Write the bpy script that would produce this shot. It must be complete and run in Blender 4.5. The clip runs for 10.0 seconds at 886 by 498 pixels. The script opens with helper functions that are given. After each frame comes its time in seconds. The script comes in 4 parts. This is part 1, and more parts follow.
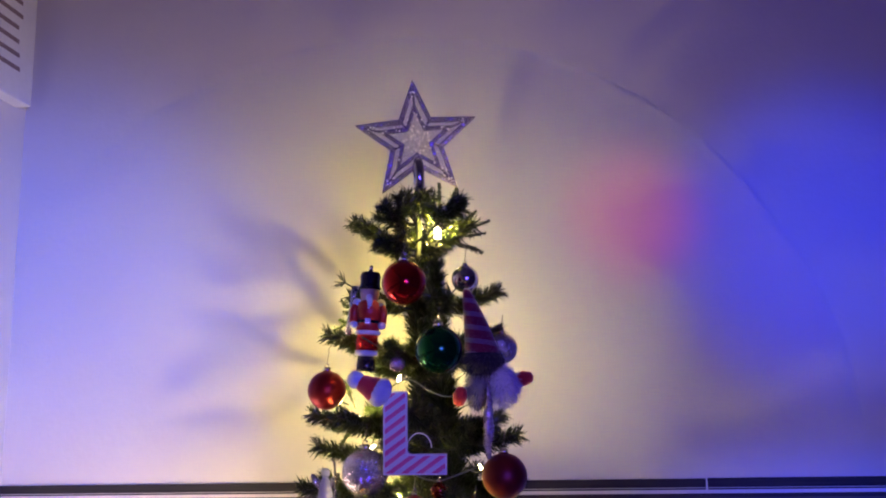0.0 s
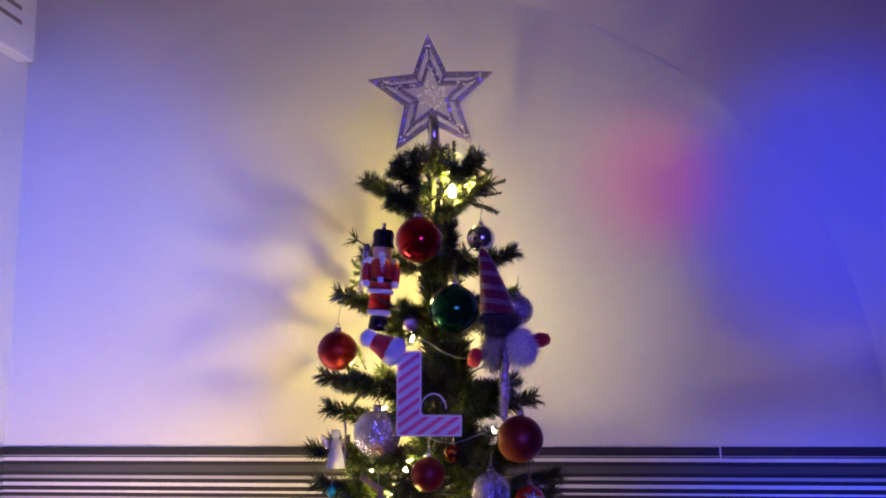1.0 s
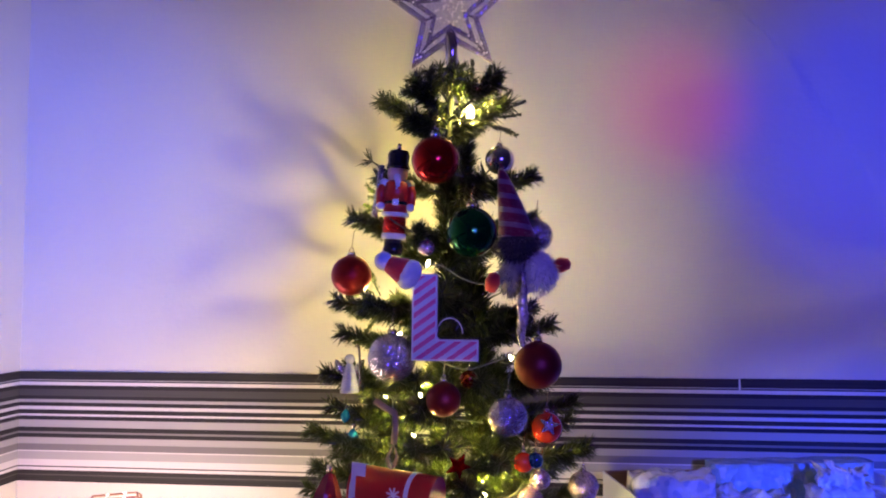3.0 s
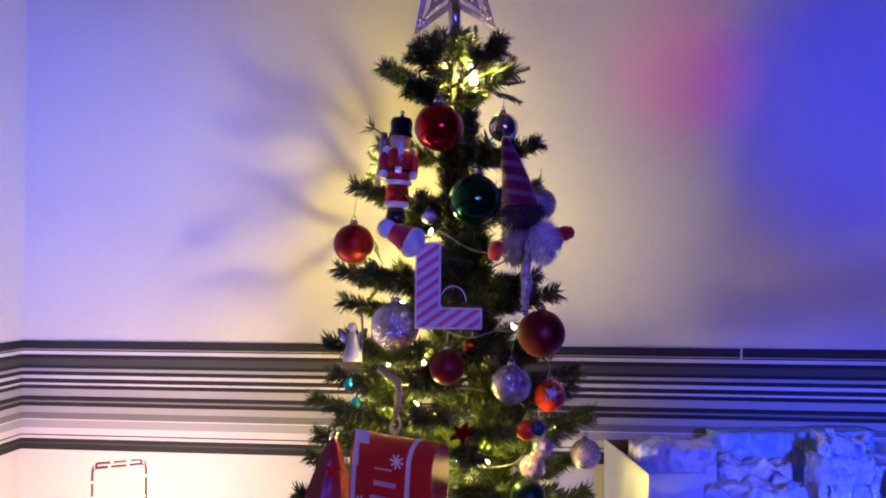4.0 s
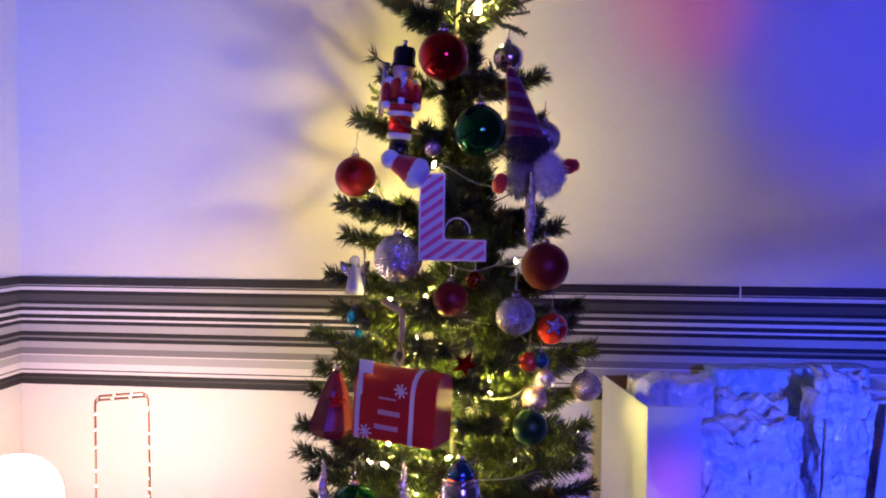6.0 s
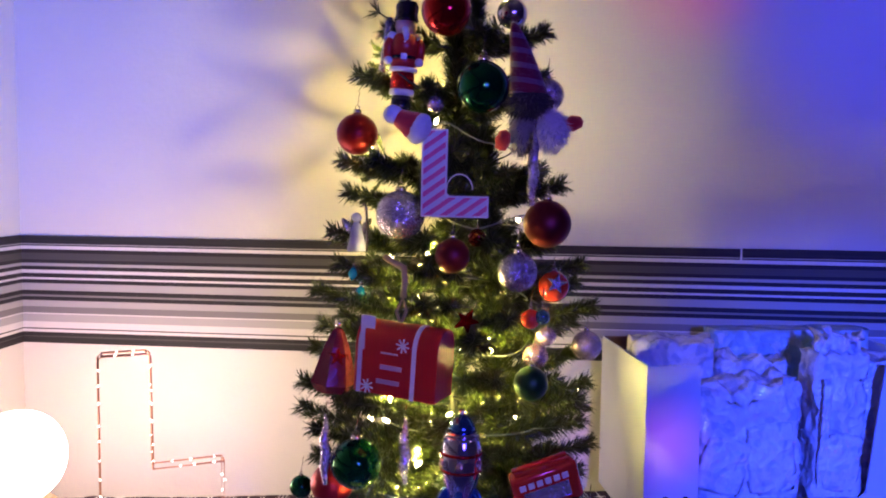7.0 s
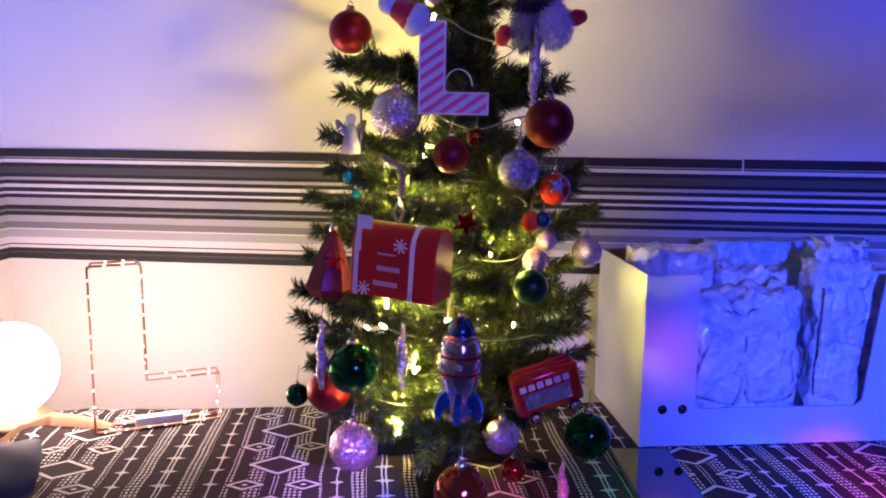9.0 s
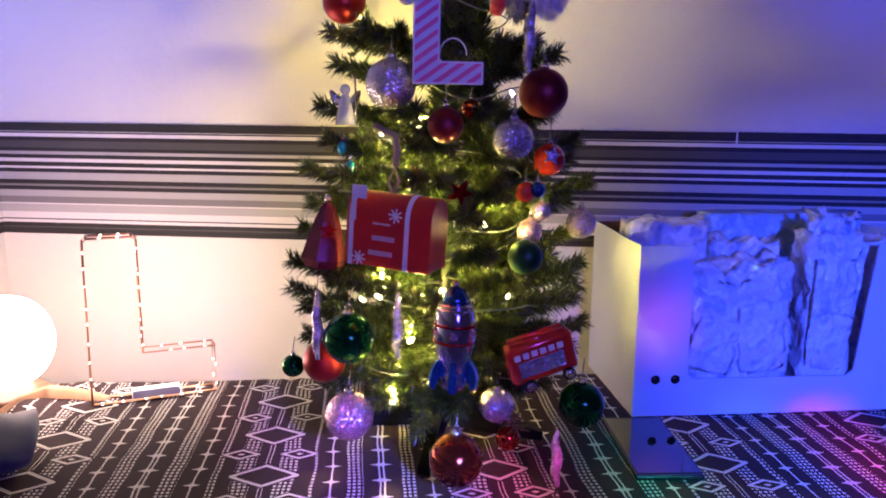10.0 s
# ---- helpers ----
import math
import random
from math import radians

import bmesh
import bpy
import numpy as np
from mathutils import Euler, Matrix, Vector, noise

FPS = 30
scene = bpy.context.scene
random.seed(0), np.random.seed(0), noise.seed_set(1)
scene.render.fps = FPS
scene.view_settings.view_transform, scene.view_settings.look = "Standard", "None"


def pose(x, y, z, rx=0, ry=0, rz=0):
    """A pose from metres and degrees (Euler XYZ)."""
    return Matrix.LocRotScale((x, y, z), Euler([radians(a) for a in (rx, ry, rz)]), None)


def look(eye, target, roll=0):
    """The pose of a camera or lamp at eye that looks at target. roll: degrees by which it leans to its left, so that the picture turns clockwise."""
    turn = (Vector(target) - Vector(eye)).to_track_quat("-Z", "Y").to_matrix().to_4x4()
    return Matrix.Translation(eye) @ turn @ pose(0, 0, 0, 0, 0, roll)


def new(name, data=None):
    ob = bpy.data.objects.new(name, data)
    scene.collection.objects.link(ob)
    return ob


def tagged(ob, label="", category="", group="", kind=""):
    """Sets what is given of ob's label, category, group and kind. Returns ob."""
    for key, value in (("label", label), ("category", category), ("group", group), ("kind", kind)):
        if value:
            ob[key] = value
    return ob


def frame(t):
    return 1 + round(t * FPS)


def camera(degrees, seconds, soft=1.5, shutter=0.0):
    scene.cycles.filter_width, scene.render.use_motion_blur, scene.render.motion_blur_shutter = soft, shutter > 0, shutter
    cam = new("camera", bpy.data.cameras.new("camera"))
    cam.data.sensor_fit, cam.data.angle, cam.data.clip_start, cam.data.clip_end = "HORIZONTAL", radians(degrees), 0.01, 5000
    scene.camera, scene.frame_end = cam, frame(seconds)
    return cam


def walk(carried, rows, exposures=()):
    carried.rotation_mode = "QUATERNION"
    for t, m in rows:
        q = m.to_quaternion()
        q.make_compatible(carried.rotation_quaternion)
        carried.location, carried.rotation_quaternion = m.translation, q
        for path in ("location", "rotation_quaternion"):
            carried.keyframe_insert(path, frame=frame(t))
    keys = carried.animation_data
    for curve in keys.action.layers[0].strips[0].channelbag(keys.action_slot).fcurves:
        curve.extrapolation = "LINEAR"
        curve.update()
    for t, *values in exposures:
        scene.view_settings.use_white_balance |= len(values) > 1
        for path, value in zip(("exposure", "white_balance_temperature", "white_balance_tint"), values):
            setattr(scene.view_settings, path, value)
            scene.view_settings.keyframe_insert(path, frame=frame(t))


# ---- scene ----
cam = camera(56.9, 10.0, soft=1.9)
PATH = [
    (0, (0.121, -0.173, 1.371), (-0.051, 1.792, 1.701), -1.2),
    (0.5, (0.108, -0.16, 1.359), (-0.062, 1.805, 1.688), -1.1),
    (1, (0.099, -0.136, 1.353), (-0.081, 1.838, 1.622), -0.5),
    (1.5, (0.095, -0.115, 1.348), (-0.091, 1.863, 1.577), -0.4),
    (2, (0.091, -0.108, 1.345), (-0.102, 1.874, 1.537), -0.3),
    (2.5, (0.092, -0.102, 1.34), (-0.119, 1.88, 1.495), -0.1),
    (4, (0.086, -0.091, 1.33), (-0.13, 1.897, 1.382), 0.1),
    (4.5, (0.083, -0.09, 1.327), (-0.131, 1.898, 1.35), 0.0),
    (5, (0.08, -0.087, 1.32), (-0.133, 1.902, 1.316), 0.2),
    (5.5, (0.076, -0.085, 1.316), (-0.128, 1.904, 1.278), 0.2),
    (7, (0.069, -0.084, 1.297), (-0.128, 1.9, 1.141), 0.7),
    (7.5, (0.068, -0.08, 1.285), (-0.12, 1.902, 1.1), 0.4),
    (8, (0.063, -0.067, 1.274), (-0.12, 1.911, 1.04), 0.4),
    (8.5, (0.061, -0.057, 1.26), (-0.118, 1.916, 0.985), 0.75),
    (9, (0.058, -0.059, 1.254), (-0.113, 1.908, 0.937), 0.7),
    (9.5, (0.058, -0.064, 1.249), (-0.105, 1.899, 0.899), 0.63),
    (10, (0.058, -0.064, 1.244), (-0.098, 1.896, 0.876), 0.65),
]
walk(cam, [(t, look(eye, target, roll)) for t, eye, target, roll in PATH])

# ---- light ----
world = bpy.data.worlds.new("night")
scene.world = world
world.use_nodes = True
world.node_tree.nodes["Background"].inputs[0].default_value = (0.12, 0.1, 0.3, 1)
world.node_tree.nodes["Background"].inputs[1].default_value = 0.02


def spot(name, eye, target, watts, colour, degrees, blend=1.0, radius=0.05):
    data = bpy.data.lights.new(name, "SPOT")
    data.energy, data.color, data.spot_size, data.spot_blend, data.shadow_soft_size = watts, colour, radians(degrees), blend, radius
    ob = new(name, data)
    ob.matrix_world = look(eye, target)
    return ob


def point(name, place, watts, colour, radius=0.006):
    data = bpy.data.lights.new(name, "POINT")
    data.energy, data.color, data.shadow_soft_size = watts, colour, radius
    ob = new(name, data)
    ob.location = place
    return ob


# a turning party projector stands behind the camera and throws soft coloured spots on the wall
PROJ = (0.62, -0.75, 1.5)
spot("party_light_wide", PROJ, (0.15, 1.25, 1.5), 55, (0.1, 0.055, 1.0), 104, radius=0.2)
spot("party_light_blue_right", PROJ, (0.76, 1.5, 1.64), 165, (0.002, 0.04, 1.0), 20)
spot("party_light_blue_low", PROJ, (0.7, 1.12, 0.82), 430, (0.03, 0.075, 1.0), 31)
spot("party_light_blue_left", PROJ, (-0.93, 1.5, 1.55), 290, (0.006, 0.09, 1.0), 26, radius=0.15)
# two pale fill spots, added beside the projector to brighten the tree's front
spot("added_tree_fill_upper", (0.3, -0.7, 1.48), (-0.03, 1.0, 1.34), 9, (0.9, 0.6, 1.0), 14)
spot("added_tree_fill_lower", (0.3, -0.7, 1.48), (-0.03, 0.95, 0.95), 15, (0.85, 0.58, 1.0), 20)
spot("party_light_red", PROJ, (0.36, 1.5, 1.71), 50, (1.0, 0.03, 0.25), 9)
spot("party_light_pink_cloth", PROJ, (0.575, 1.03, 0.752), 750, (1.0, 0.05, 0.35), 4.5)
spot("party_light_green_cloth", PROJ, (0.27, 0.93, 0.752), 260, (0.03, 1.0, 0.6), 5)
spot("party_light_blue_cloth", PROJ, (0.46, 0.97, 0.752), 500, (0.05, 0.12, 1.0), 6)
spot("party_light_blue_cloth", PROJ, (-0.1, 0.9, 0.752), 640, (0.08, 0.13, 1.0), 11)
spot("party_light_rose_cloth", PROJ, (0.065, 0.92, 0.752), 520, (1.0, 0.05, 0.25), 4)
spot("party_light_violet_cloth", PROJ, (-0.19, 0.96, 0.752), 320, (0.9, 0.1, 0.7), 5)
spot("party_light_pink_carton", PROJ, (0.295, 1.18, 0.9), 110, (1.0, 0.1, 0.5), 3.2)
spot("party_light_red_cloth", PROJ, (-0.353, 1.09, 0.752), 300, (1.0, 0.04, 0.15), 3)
WARM = (1.0, 0.78, 0.21)
FAIRY = 1.0
GLOBE = (-0.755, 1.16, 0.838)
for place in ((-0.575, 1.19, 0.95), (-0.49, 1.23, 0.815), (-0.6, 1.19, 0.84)):
    point("letter_lamp_light", place, 0.95, (1.0, 0.79, 0.72), 0.03)

# ---- materials ----


def node_mat(name):
    m = bpy.data.materials.new(name)
    m.use_nodes = True
    t = m.node_tree
    return m, t, t.nodes["Principled BSDF"]


def link(t, a, b):
    t.links.new(a, b)


def math_node(t, op, a, b=None, c=None):
    n = t.nodes.new("ShaderNodeMath")
    n.operation = op
    for i, v in enumerate((a, b, c)):
        if v is None:
            continue
        if isinstance(v, (int, float)):
            n.inputs[i].default_value = v
        else:
            link(t, v, n.inputs[i])
    return n.outputs[0]


def noise_node(t, scale, detail=4, coord="Object", rough=0.55, stretch=None):
    tc = t.nodes.new("ShaderNodeTexCoord")
    n = t.nodes.new("ShaderNodeTexNoise")
    n.inputs["Scale"].default_value, n.inputs["Detail"].default_value, n.inputs["Roughness"].default_value = scale, detail, rough
    src = tc.outputs[coord]
    if stretch:
        mp = t.nodes.new("ShaderNodeMapping")
        mp.inputs["Scale"].default_value = stretch
        link(t, src, mp.inputs[0])
        src = mp.outputs[0]
    link(t, src, n.inputs["Vector"])
    return n.outputs["Fac"]


def mix_col(t, fac, a, b):
    n = t.nodes.new("ShaderNodeMix")
    n.data_type = "RGBA"
    for i, v in ((0, fac), (6, a), (7, b)):
        if isinstance(v, (int, float)):
            n.inputs[i].default_value = v
        elif isinstance(v, tuple):
            n.inputs[i].default_value = (*v[:3], 1)
        else:
            link(t, v, n.inputs[i])
    return n.outputs[2]


def bump(t, p, height, strength, distance=0.002):
    b = t.nodes.new("ShaderNodeBump")
    b.inputs["Strength"].default_value, b.inputs["Distance"].default_value = strength, distance
    link(t, height, b.inputs["Height"])
    link(t, b.outputs[0], p.inputs["Normal"])


def surface(name, colour, rough=0.5, metal=0.0, vary=0.15, scale=25.0, bumpy=0.15, sheen=0.0, coat=0.0, bump_scale=None, spread=0.0):
    """A painted, cloth or metal surface with stains at one scale and relief at a finer one; spread varies it from piece to piece."""
    m, t, p = node_mat(name)
    n = noise_node(t, scale)
    dark = tuple(c * (1 - vary * 2) for c in colour)
    light = tuple(min(1, c * (1 + vary)) for c in colour)
    col = mix_col(t, n, dark, light)
    if spread:
        g = t.nodes.new("ShaderNodeNewGeometry")
        col = mix_col(t, math_node(t, "MULTIPLY", g.outputs["Random Per Island"], spread), col, tuple(c * 0.35 for c in colour))
    link(t, col, p.inputs["Base Color"])
    p.inputs["Metallic"].default_value, p.inputs["Sheen Weight"].default_value, p.inputs["Coat Weight"].default_value = metal, sheen, coat
    link(t, math_node(t, "MULTIPLY_ADD", n, 0.25 * rough, rough * 0.87), p.inputs["Roughness"])
    if bumpy:
        bump(t, p, noise_node(t, bump_scale or scale * 8, 3), bumpy)
    return m


def glitter(name, colour, size=1000.0, metal=0.85):
    """Glued glitter: tiny flakes that each face their own way."""
    m, t, p = node_mat(name)
    tc = t.nodes.new("ShaderNodeTexCoord")
    v = t.nodes.new("ShaderNodeTexVoronoi")
    v.inputs["Scale"].default_value = size
    link(t, tc.outputs["Object"], v.inputs["Vector"])
    geo = t.nodes.new("ShaderNodeNewGeometry")
    sub = t.nodes.new("ShaderNodeVectorMath")
    sub.operation = "SUBTRACT"
    sub.inputs[1].default_value = (0.5, 0.5, 0.5)
    link(t, v.outputs["Color"], sub.inputs[0])
    sc = t.nodes.new("ShaderNodeVectorMath")
    sc.operation = "SCALE"
    sc.inputs["Scale"].default_value = 0.95
    link(t, sub.outputs[0], sc.inputs[0])
    add = t.nodes.new("ShaderNodeVectorMath")
    link(t, geo.outputs["Normal"], add.inputs[0])
    link(t, sc.outputs[0], add.inputs[1])
    nrm = t.nodes.new("ShaderNodeVectorMath")
    nrm.operation = "NORMALIZE"
    link(t, add.outputs[0], nrm.inputs[0])
    link(t, nrm.outputs[0], p.inputs["Normal"])
    sep = t.nodes.new("ShaderNodeSeparateColor")
    link(t, v.outputs["Color"], sep.inputs[0])
    link(t, mix_col(t, sep.outputs[0], tuple(c * 0.55 for c in colour), tuple(min(1, c * 1.25) for c in colour)), p.inputs["Base Color"])
    p.inputs["Metallic"].default_value, p.inputs["Roughness"].default_value = metal, 0.25
    return m


def glow(name, colour, strength):
    m, t, p = node_mat(name)
    p.inputs["Base Color"].default_value = (*colour, 1)
    p.inputs["Emission Color"].default_value, p.inputs["Emission Strength"].default_value = (*colour, 1), strength
    return m


def wall_paint():
    m, t, p = node_mat("wall_paint")
    n = noise_node(t, 3.0, 5)
    fine = noise_node(t, 90.0, 4)
    col = mix_col(t, n, (0.66, 0.62, 0.55), (0.74, 0.71, 0.66))
    link(t, col, p.inputs["Base Color"])
    p.inputs["Roughness"].default_value = 0.55
    wide = noise_node(t, 7.0, 3)
    bump(t, p, math_node(t, "ADD", fine, math_node(t, "ADD", math_node(t, "MULTIPLY", n, 2.0), math_node(t, "MULTIPLY", wide, 5.0))), 0.16, 0.004)
    return m


BORDER_LOW, BORDER_TOP = 0.962, 1.184


def border_paper():
    """A printed paper border of fine level stripes."""
    m, t, p = node_mat("striped_border_paper")
    geo = t.nodes.new("ShaderNodeNewGeometry")
    sep = t.nodes.new("ShaderNodeSeparateXYZ")
    link(t, geo.outputs["Position"], sep.inputs[0])
    wob = noise_node(t, 2.0, 2)
    z = math_node(t, "ADD", sep.outputs[2], math_node(t, "MULTIPLY", math_node(t, "SUBTRACT", wob, 0.5), 0.0015))
    v = math_node(t, "DIVIDE", math_node(t, "SUBTRACT", BORDER_TOP, z), BORDER_TOP - BORDER_LOW)
    r = t.nodes.new("ShaderNodeValToRGB")
    r.color_ramp.interpolation = "CONSTANT"
    D, G, M, L, W = 0.012, 0.06, 0.2, 0.42, 0.72
    bands = ((0.0, D), (0.072, L), (0.082, D), (0.09, W), (0.125, D), (0.158, G), (0.222, D), (0.252, L), (0.28, D), (0.316, W), (0.345, D),
             (0.385, W), (0.405, D), (0.44, L), (0.505, D), (0.545, M), (0.565, D), (0.6, L), (0.66, M), (0.715, W), (0.728, L), (0.80, W),
             (0.858, G), (0.868, W), (0.898, D), (0.93, G), (0.945, D))
    e = r.color_ramp.elements
    while len(e) < len(bands):
        e.new(1.0)
    for el, (at, c) in zip(e, bands):
        el.position, el.color = at, (c, c * 0.95, c * 0.93, 1)
    link(t, v, r.inputs[0])
    streak = noise_node(t, 30.0, 4, "Object", 0.6, (0.15, 1, 8))
    link(t, mix_col(t, math_node(t, "MULTIPLY", streak, 0.16), r.outputs[0], (0.25, 0.23, 0.24)), p.inputs["Base Color"])
    p.inputs["Roughness"].default_value, p.inputs["Specular IOR Level"].default_value = 0.6, 0.2
    return m


def woven_cloth():
    """Dark cloth with pale woven dots, star lines and chains of hexagons, running along its own y."""
    m, t, p = node_mat("patterned_cloth")
    tc = t.nodes.new("ShaderNodeTexCoord")
    warp = t.nodes.new("ShaderNodeTexNoise")
    warp.inputs["Scale"].default_value = 9.0
    link(t, tc.outputs["Object"], warp.inputs["Vector"])
    sep = t.nodes.new("ShaderNodeSeparateXYZ")
    link(t, tc.outputs["Object"], sep.inputs[0])
    off = math_node(t, "MULTIPLY", math_node(t, "SUBTRACT", warp.outputs["Fac"], 0.5), 0.012)
    fray = math_node(t, "MULTIPLY", math_node(t, "SUBTRACT", noise_node(t, 700.0, 2), 0.5), 0.0016)
    x = math_node(t, "ADD", math_node(t, "ADD", sep.outputs[0], off), fray)
    y = math_node(t, "ADD", sep.outputs[1], fray)
    period = 0.308
    u = math_node(t, "SUBTRACT", math_node(t, "FLOORED_MODULO", math_node(t, "ADD", x, period / 2 - 0.015), period), period / 2)
    au = math_node(t, "ABSOLUTE", u)

    def cell(v, size, shift=0.0):
        return math_node(t, "ABSOLUTE", math_node(t, "SUBTRACT", math_node(t, "FLOORED_MODULO", math_node(t, "ADD", v, shift + size / 2), size), size / 2))

    def less(a, b):
        return math_node(t, "LESS_THAN", a, b)

    def both(a, b):
        return math_node(t, "MULTIPLY", a, b)

    def either(a, b):
        return math_node(t, "MAXIMUM", a, b)

    def off_from(at):
        return math_node(t, "ABSOLUTE", math_node(t, "SUBTRACT", au, at))

    def diamond(du, dv, a, b):
        return math_node(t, "MAXIMUM", math_node(t, "ADD", math_node(t, "DIVIDE", du, a), math_node(t, "DIVIDE", dv, b)), math_node(t, "DIVIDE", du, a * 0.93))

    def band(n, lo, hi):
        return both(less(n, hi), math_node(t, "GREATER_THAN", n, lo))

    big = diamond(au, cell(y, 0.133, 0.108), 0.0475, 0.033)
    small = diamond(off_from(0.04), cell(y, 0.133, 0.108 + 0.0665), 0.028, 0.0165)
    shapes = either(band(big, 0.79, 1.0), band(small, 0.68, 1.0))
    shapes = either(shapes, band(small, 0.0, 0.2))
    outside = both(math_node(t, "GREATER_THAN", big, 1.12), math_node(t, "GREATER_THAN", small, 1.18))
    stems = both(outside, band(off_from(0.0026), -1.0, 0.0006))
    dots = both(less(cell(x, 0.0066), 0.0019), less(cell(y, 0.0092), 0.0026))
    columns = either(less(off_from(0.119), 0.0105), less(off_from(0.064), 0.0042))
    dots = both(dots, either(columns, both(outside, band(off_from(0.028), -1.0, 0.012))))
    dots = both(dots, outside)
    sv = cell(y, 0.046, 0.304)
    stars = None
    for at in (0.088, 0.151):
        d = off_from(at)
        one = less(math_node(t, "ADD", sv, math_node(t, "MULTIPLY", d, 0.33)), 0.0038)
        arm = both(less(math_node(t, "ADD", d, math_node(t, "MULTIPLY", sv, 0.3)), 0.0034), less(sv, 0.009))
        thin = less(d, 0.0011)
        stars = either(either(one, arm), thin) if stars is None else either(stars, either(either(one, arm), thin))
    total = either(either(shapes, stems), either(dots, stars))
    weave = noise_node(t, 1400.0, 2)
    stain = noise_node(t, 6.0, 4)
    ground = mix_col(t, stain, (0.02, 0.012, 0.015), (0.045, 0.028, 0.031))
    thread = mix_col(t, weave, (0.45, 0.41, 0.4), (0.7, 0.66, 0.62))
    link(t, mix_col(t, total, ground, thread), p.inputs["Base Color"])
    p.inputs["Roughness"].default_value, p.inputs["Sheen Weight"].default_value = 0.95, 0.0
    p.inputs["Specular IOR Level"].default_value = 0.15
    bump(t, p, math_node(t, "ADD", weave, total), 0.4, 0.0008)
    return m


M_WALL = wall_paint()
M_BORDER = border_paper()
M_CLOTH = woven_cloth()
# unseen ceiling and walls are kept dark grey to cut bounced light
M_DARKROOM = surface("unseen_room_grey", (0.22, 0.21, 0.22), 0.7, scale=3)
M_FLOOR = surface("floor_boards", (0.2, 0.13, 0.08), 0.5, scale=6)
M_WOOD = surface("table_wood", (0.16, 0.09, 0.05), 0.45, scale=12)
M_NEEDLE = surface("needle_green", (0.045, 0.068, 0.01), 0.34, vary=0.3, scale=40, bumpy=0, spread=0.9)
M_STEM = surface("wire_stem", (0.03, 0.035, 0.02), 0.7, scale=60)
M_STAND = surface("stand_plastic", (0.006, 0.007, 0.006), 0.55, scale=40)
M_STAND.node_tree.nodes["Principled BSDF"].inputs["Specular IOR Level"].default_value = 0.1
M_RED = surface("red_lacquer", (0.4, 0.01, 0.01), 0.09, metal=0.75, vary=0.05, bumpy=0.02)
M_REDMAT = surface("red_satin", (0.27, 0.008, 0.012), 0.36, metal=0.55, vary=0.08, bumpy=0.04)
M_WINE = surface("wine_satin", (0.16, 0.008, 0.014), 0.4, metal=0.5, vary=0.08, bumpy=0.04)
M_GREEN = surface("green_lacquer", (0.004, 0.095, 0.024), 0.08, metal=0.75, vary=0.05, bumpy=0.02)
M_GREENMAT = surface("green_satin", (0.004, 0.05, 0.02), 0.35, metal=0.55, vary=0.08, bumpy=0.04)
M_SILVER = surface("silver_lacquer", (0.62, 0.6, 0.66), 0.14, metal=0.95, vary=0.05, bumpy=0.02)
M_COPPER = surface("copper_lacquer", (0.24, 0.04, 0.015), 0.1, metal=0.85, vary=0.1, bumpy=0.35, bump_scale=120)
M_GLITTER = glitter("silver_glitter", (0.66, 0.63, 0.68))
M_STARGLIT = glitter("star_glitter", (0.55, 0.47, 0.55), 330.0, 0.6)
M_BEAD = surface("bead_metal", (0.95, 0.9, 0.8), 0.42, metal=0.8, vary=0.02, bumpy=0)
M_STARNET = glitter("star_net", (0.5, 0.45, 0.6), 500.0, 0.3)
M_STARNET.node_tree.nodes["Principled BSDF"].inputs["Alpha"].default_value = 0.16
M_STARGLIT.node_tree.nodes["Principled BSDF"].inputs["Alpha"].default_value = 0.6
M_PINKGLIT = glitter("pink_glitter", (0.78, 0.5, 0.6))
M_PURPGLIT = glitter("lilac_glitter", (0.62, 0.48, 0.74))
M_REDGLIT = glitter("red_glitter", (0.7, 0.03, 0.02))
M_CAP = surface("cap_metal", (0.7, 0.66, 0.6), 0.25, metal=1.0, vary=0.1)
M_WHITE = surface("white_paint", (0.78, 0.77, 0.76), 0.55, vary=0.05, scale=60)
M_PLUSH = surface("white_plush", (0.8, 0.79, 0.8), 0.95, vary=0.08, scale=150, bumpy=0.9, sheen=0.5, bump_scale=700)
M_REDFELT = surface("red_felt", (0.6, 0.03, 0.03), 0.9, vary=0.1, scale=120, bumpy=0.5, sheen=0.3, bump_scale=900)
M_REDPAINT = surface("red_paint", (0.55, 0.025, 0.018), 0.33, vary=0.08, scale=30, bumpy=0.08)
M_BLACK = surface("black_gloss", (0.012, 0.012, 0.016), 0.2, vary=0.1)
M_SKIN = surface("pale_paint", (0.75, 0.5, 0.42), 0.4, vary=0.05)
M_CORD = surface("jute_cord", (0.42, 0.3, 0.18), 0.9, vary=0.2, scale=200, bumpy=0.6)
M_CABLE = surface("clear_cable", (0.2, 0.22, 0.15), 0.3, vary=0.05)
M_CARD = surface("white_card", (0.6, 0.64, 0.72), 0.38, vary=0.05, scale=9, bumpy=0.12, bump_scale=14)
M_KRAFT = surface("brown_card", (0.3, 0.17, 0.1), 0.8, vary=0.1, scale=30)
M_BLUE = surface("blue_gloss", (0.05, 0.16, 0.45), 0.13, metal=0.85, vary=0.08)
M_BULB = glow("bulb_glow", (1.0, 0.82, 0.42), 25.0)
M_GLOBE = glow("globe_glow", (1.0, 0.69, 0.62), 24.0)
M_GREY = surface("grey_fabric", (0.1, 0.11, 0.14), 0.95, vary=0.2, scale=40, bumpy=0.5, sheen=0.2, bump_scale=500)

# ---- mesh helpers ----


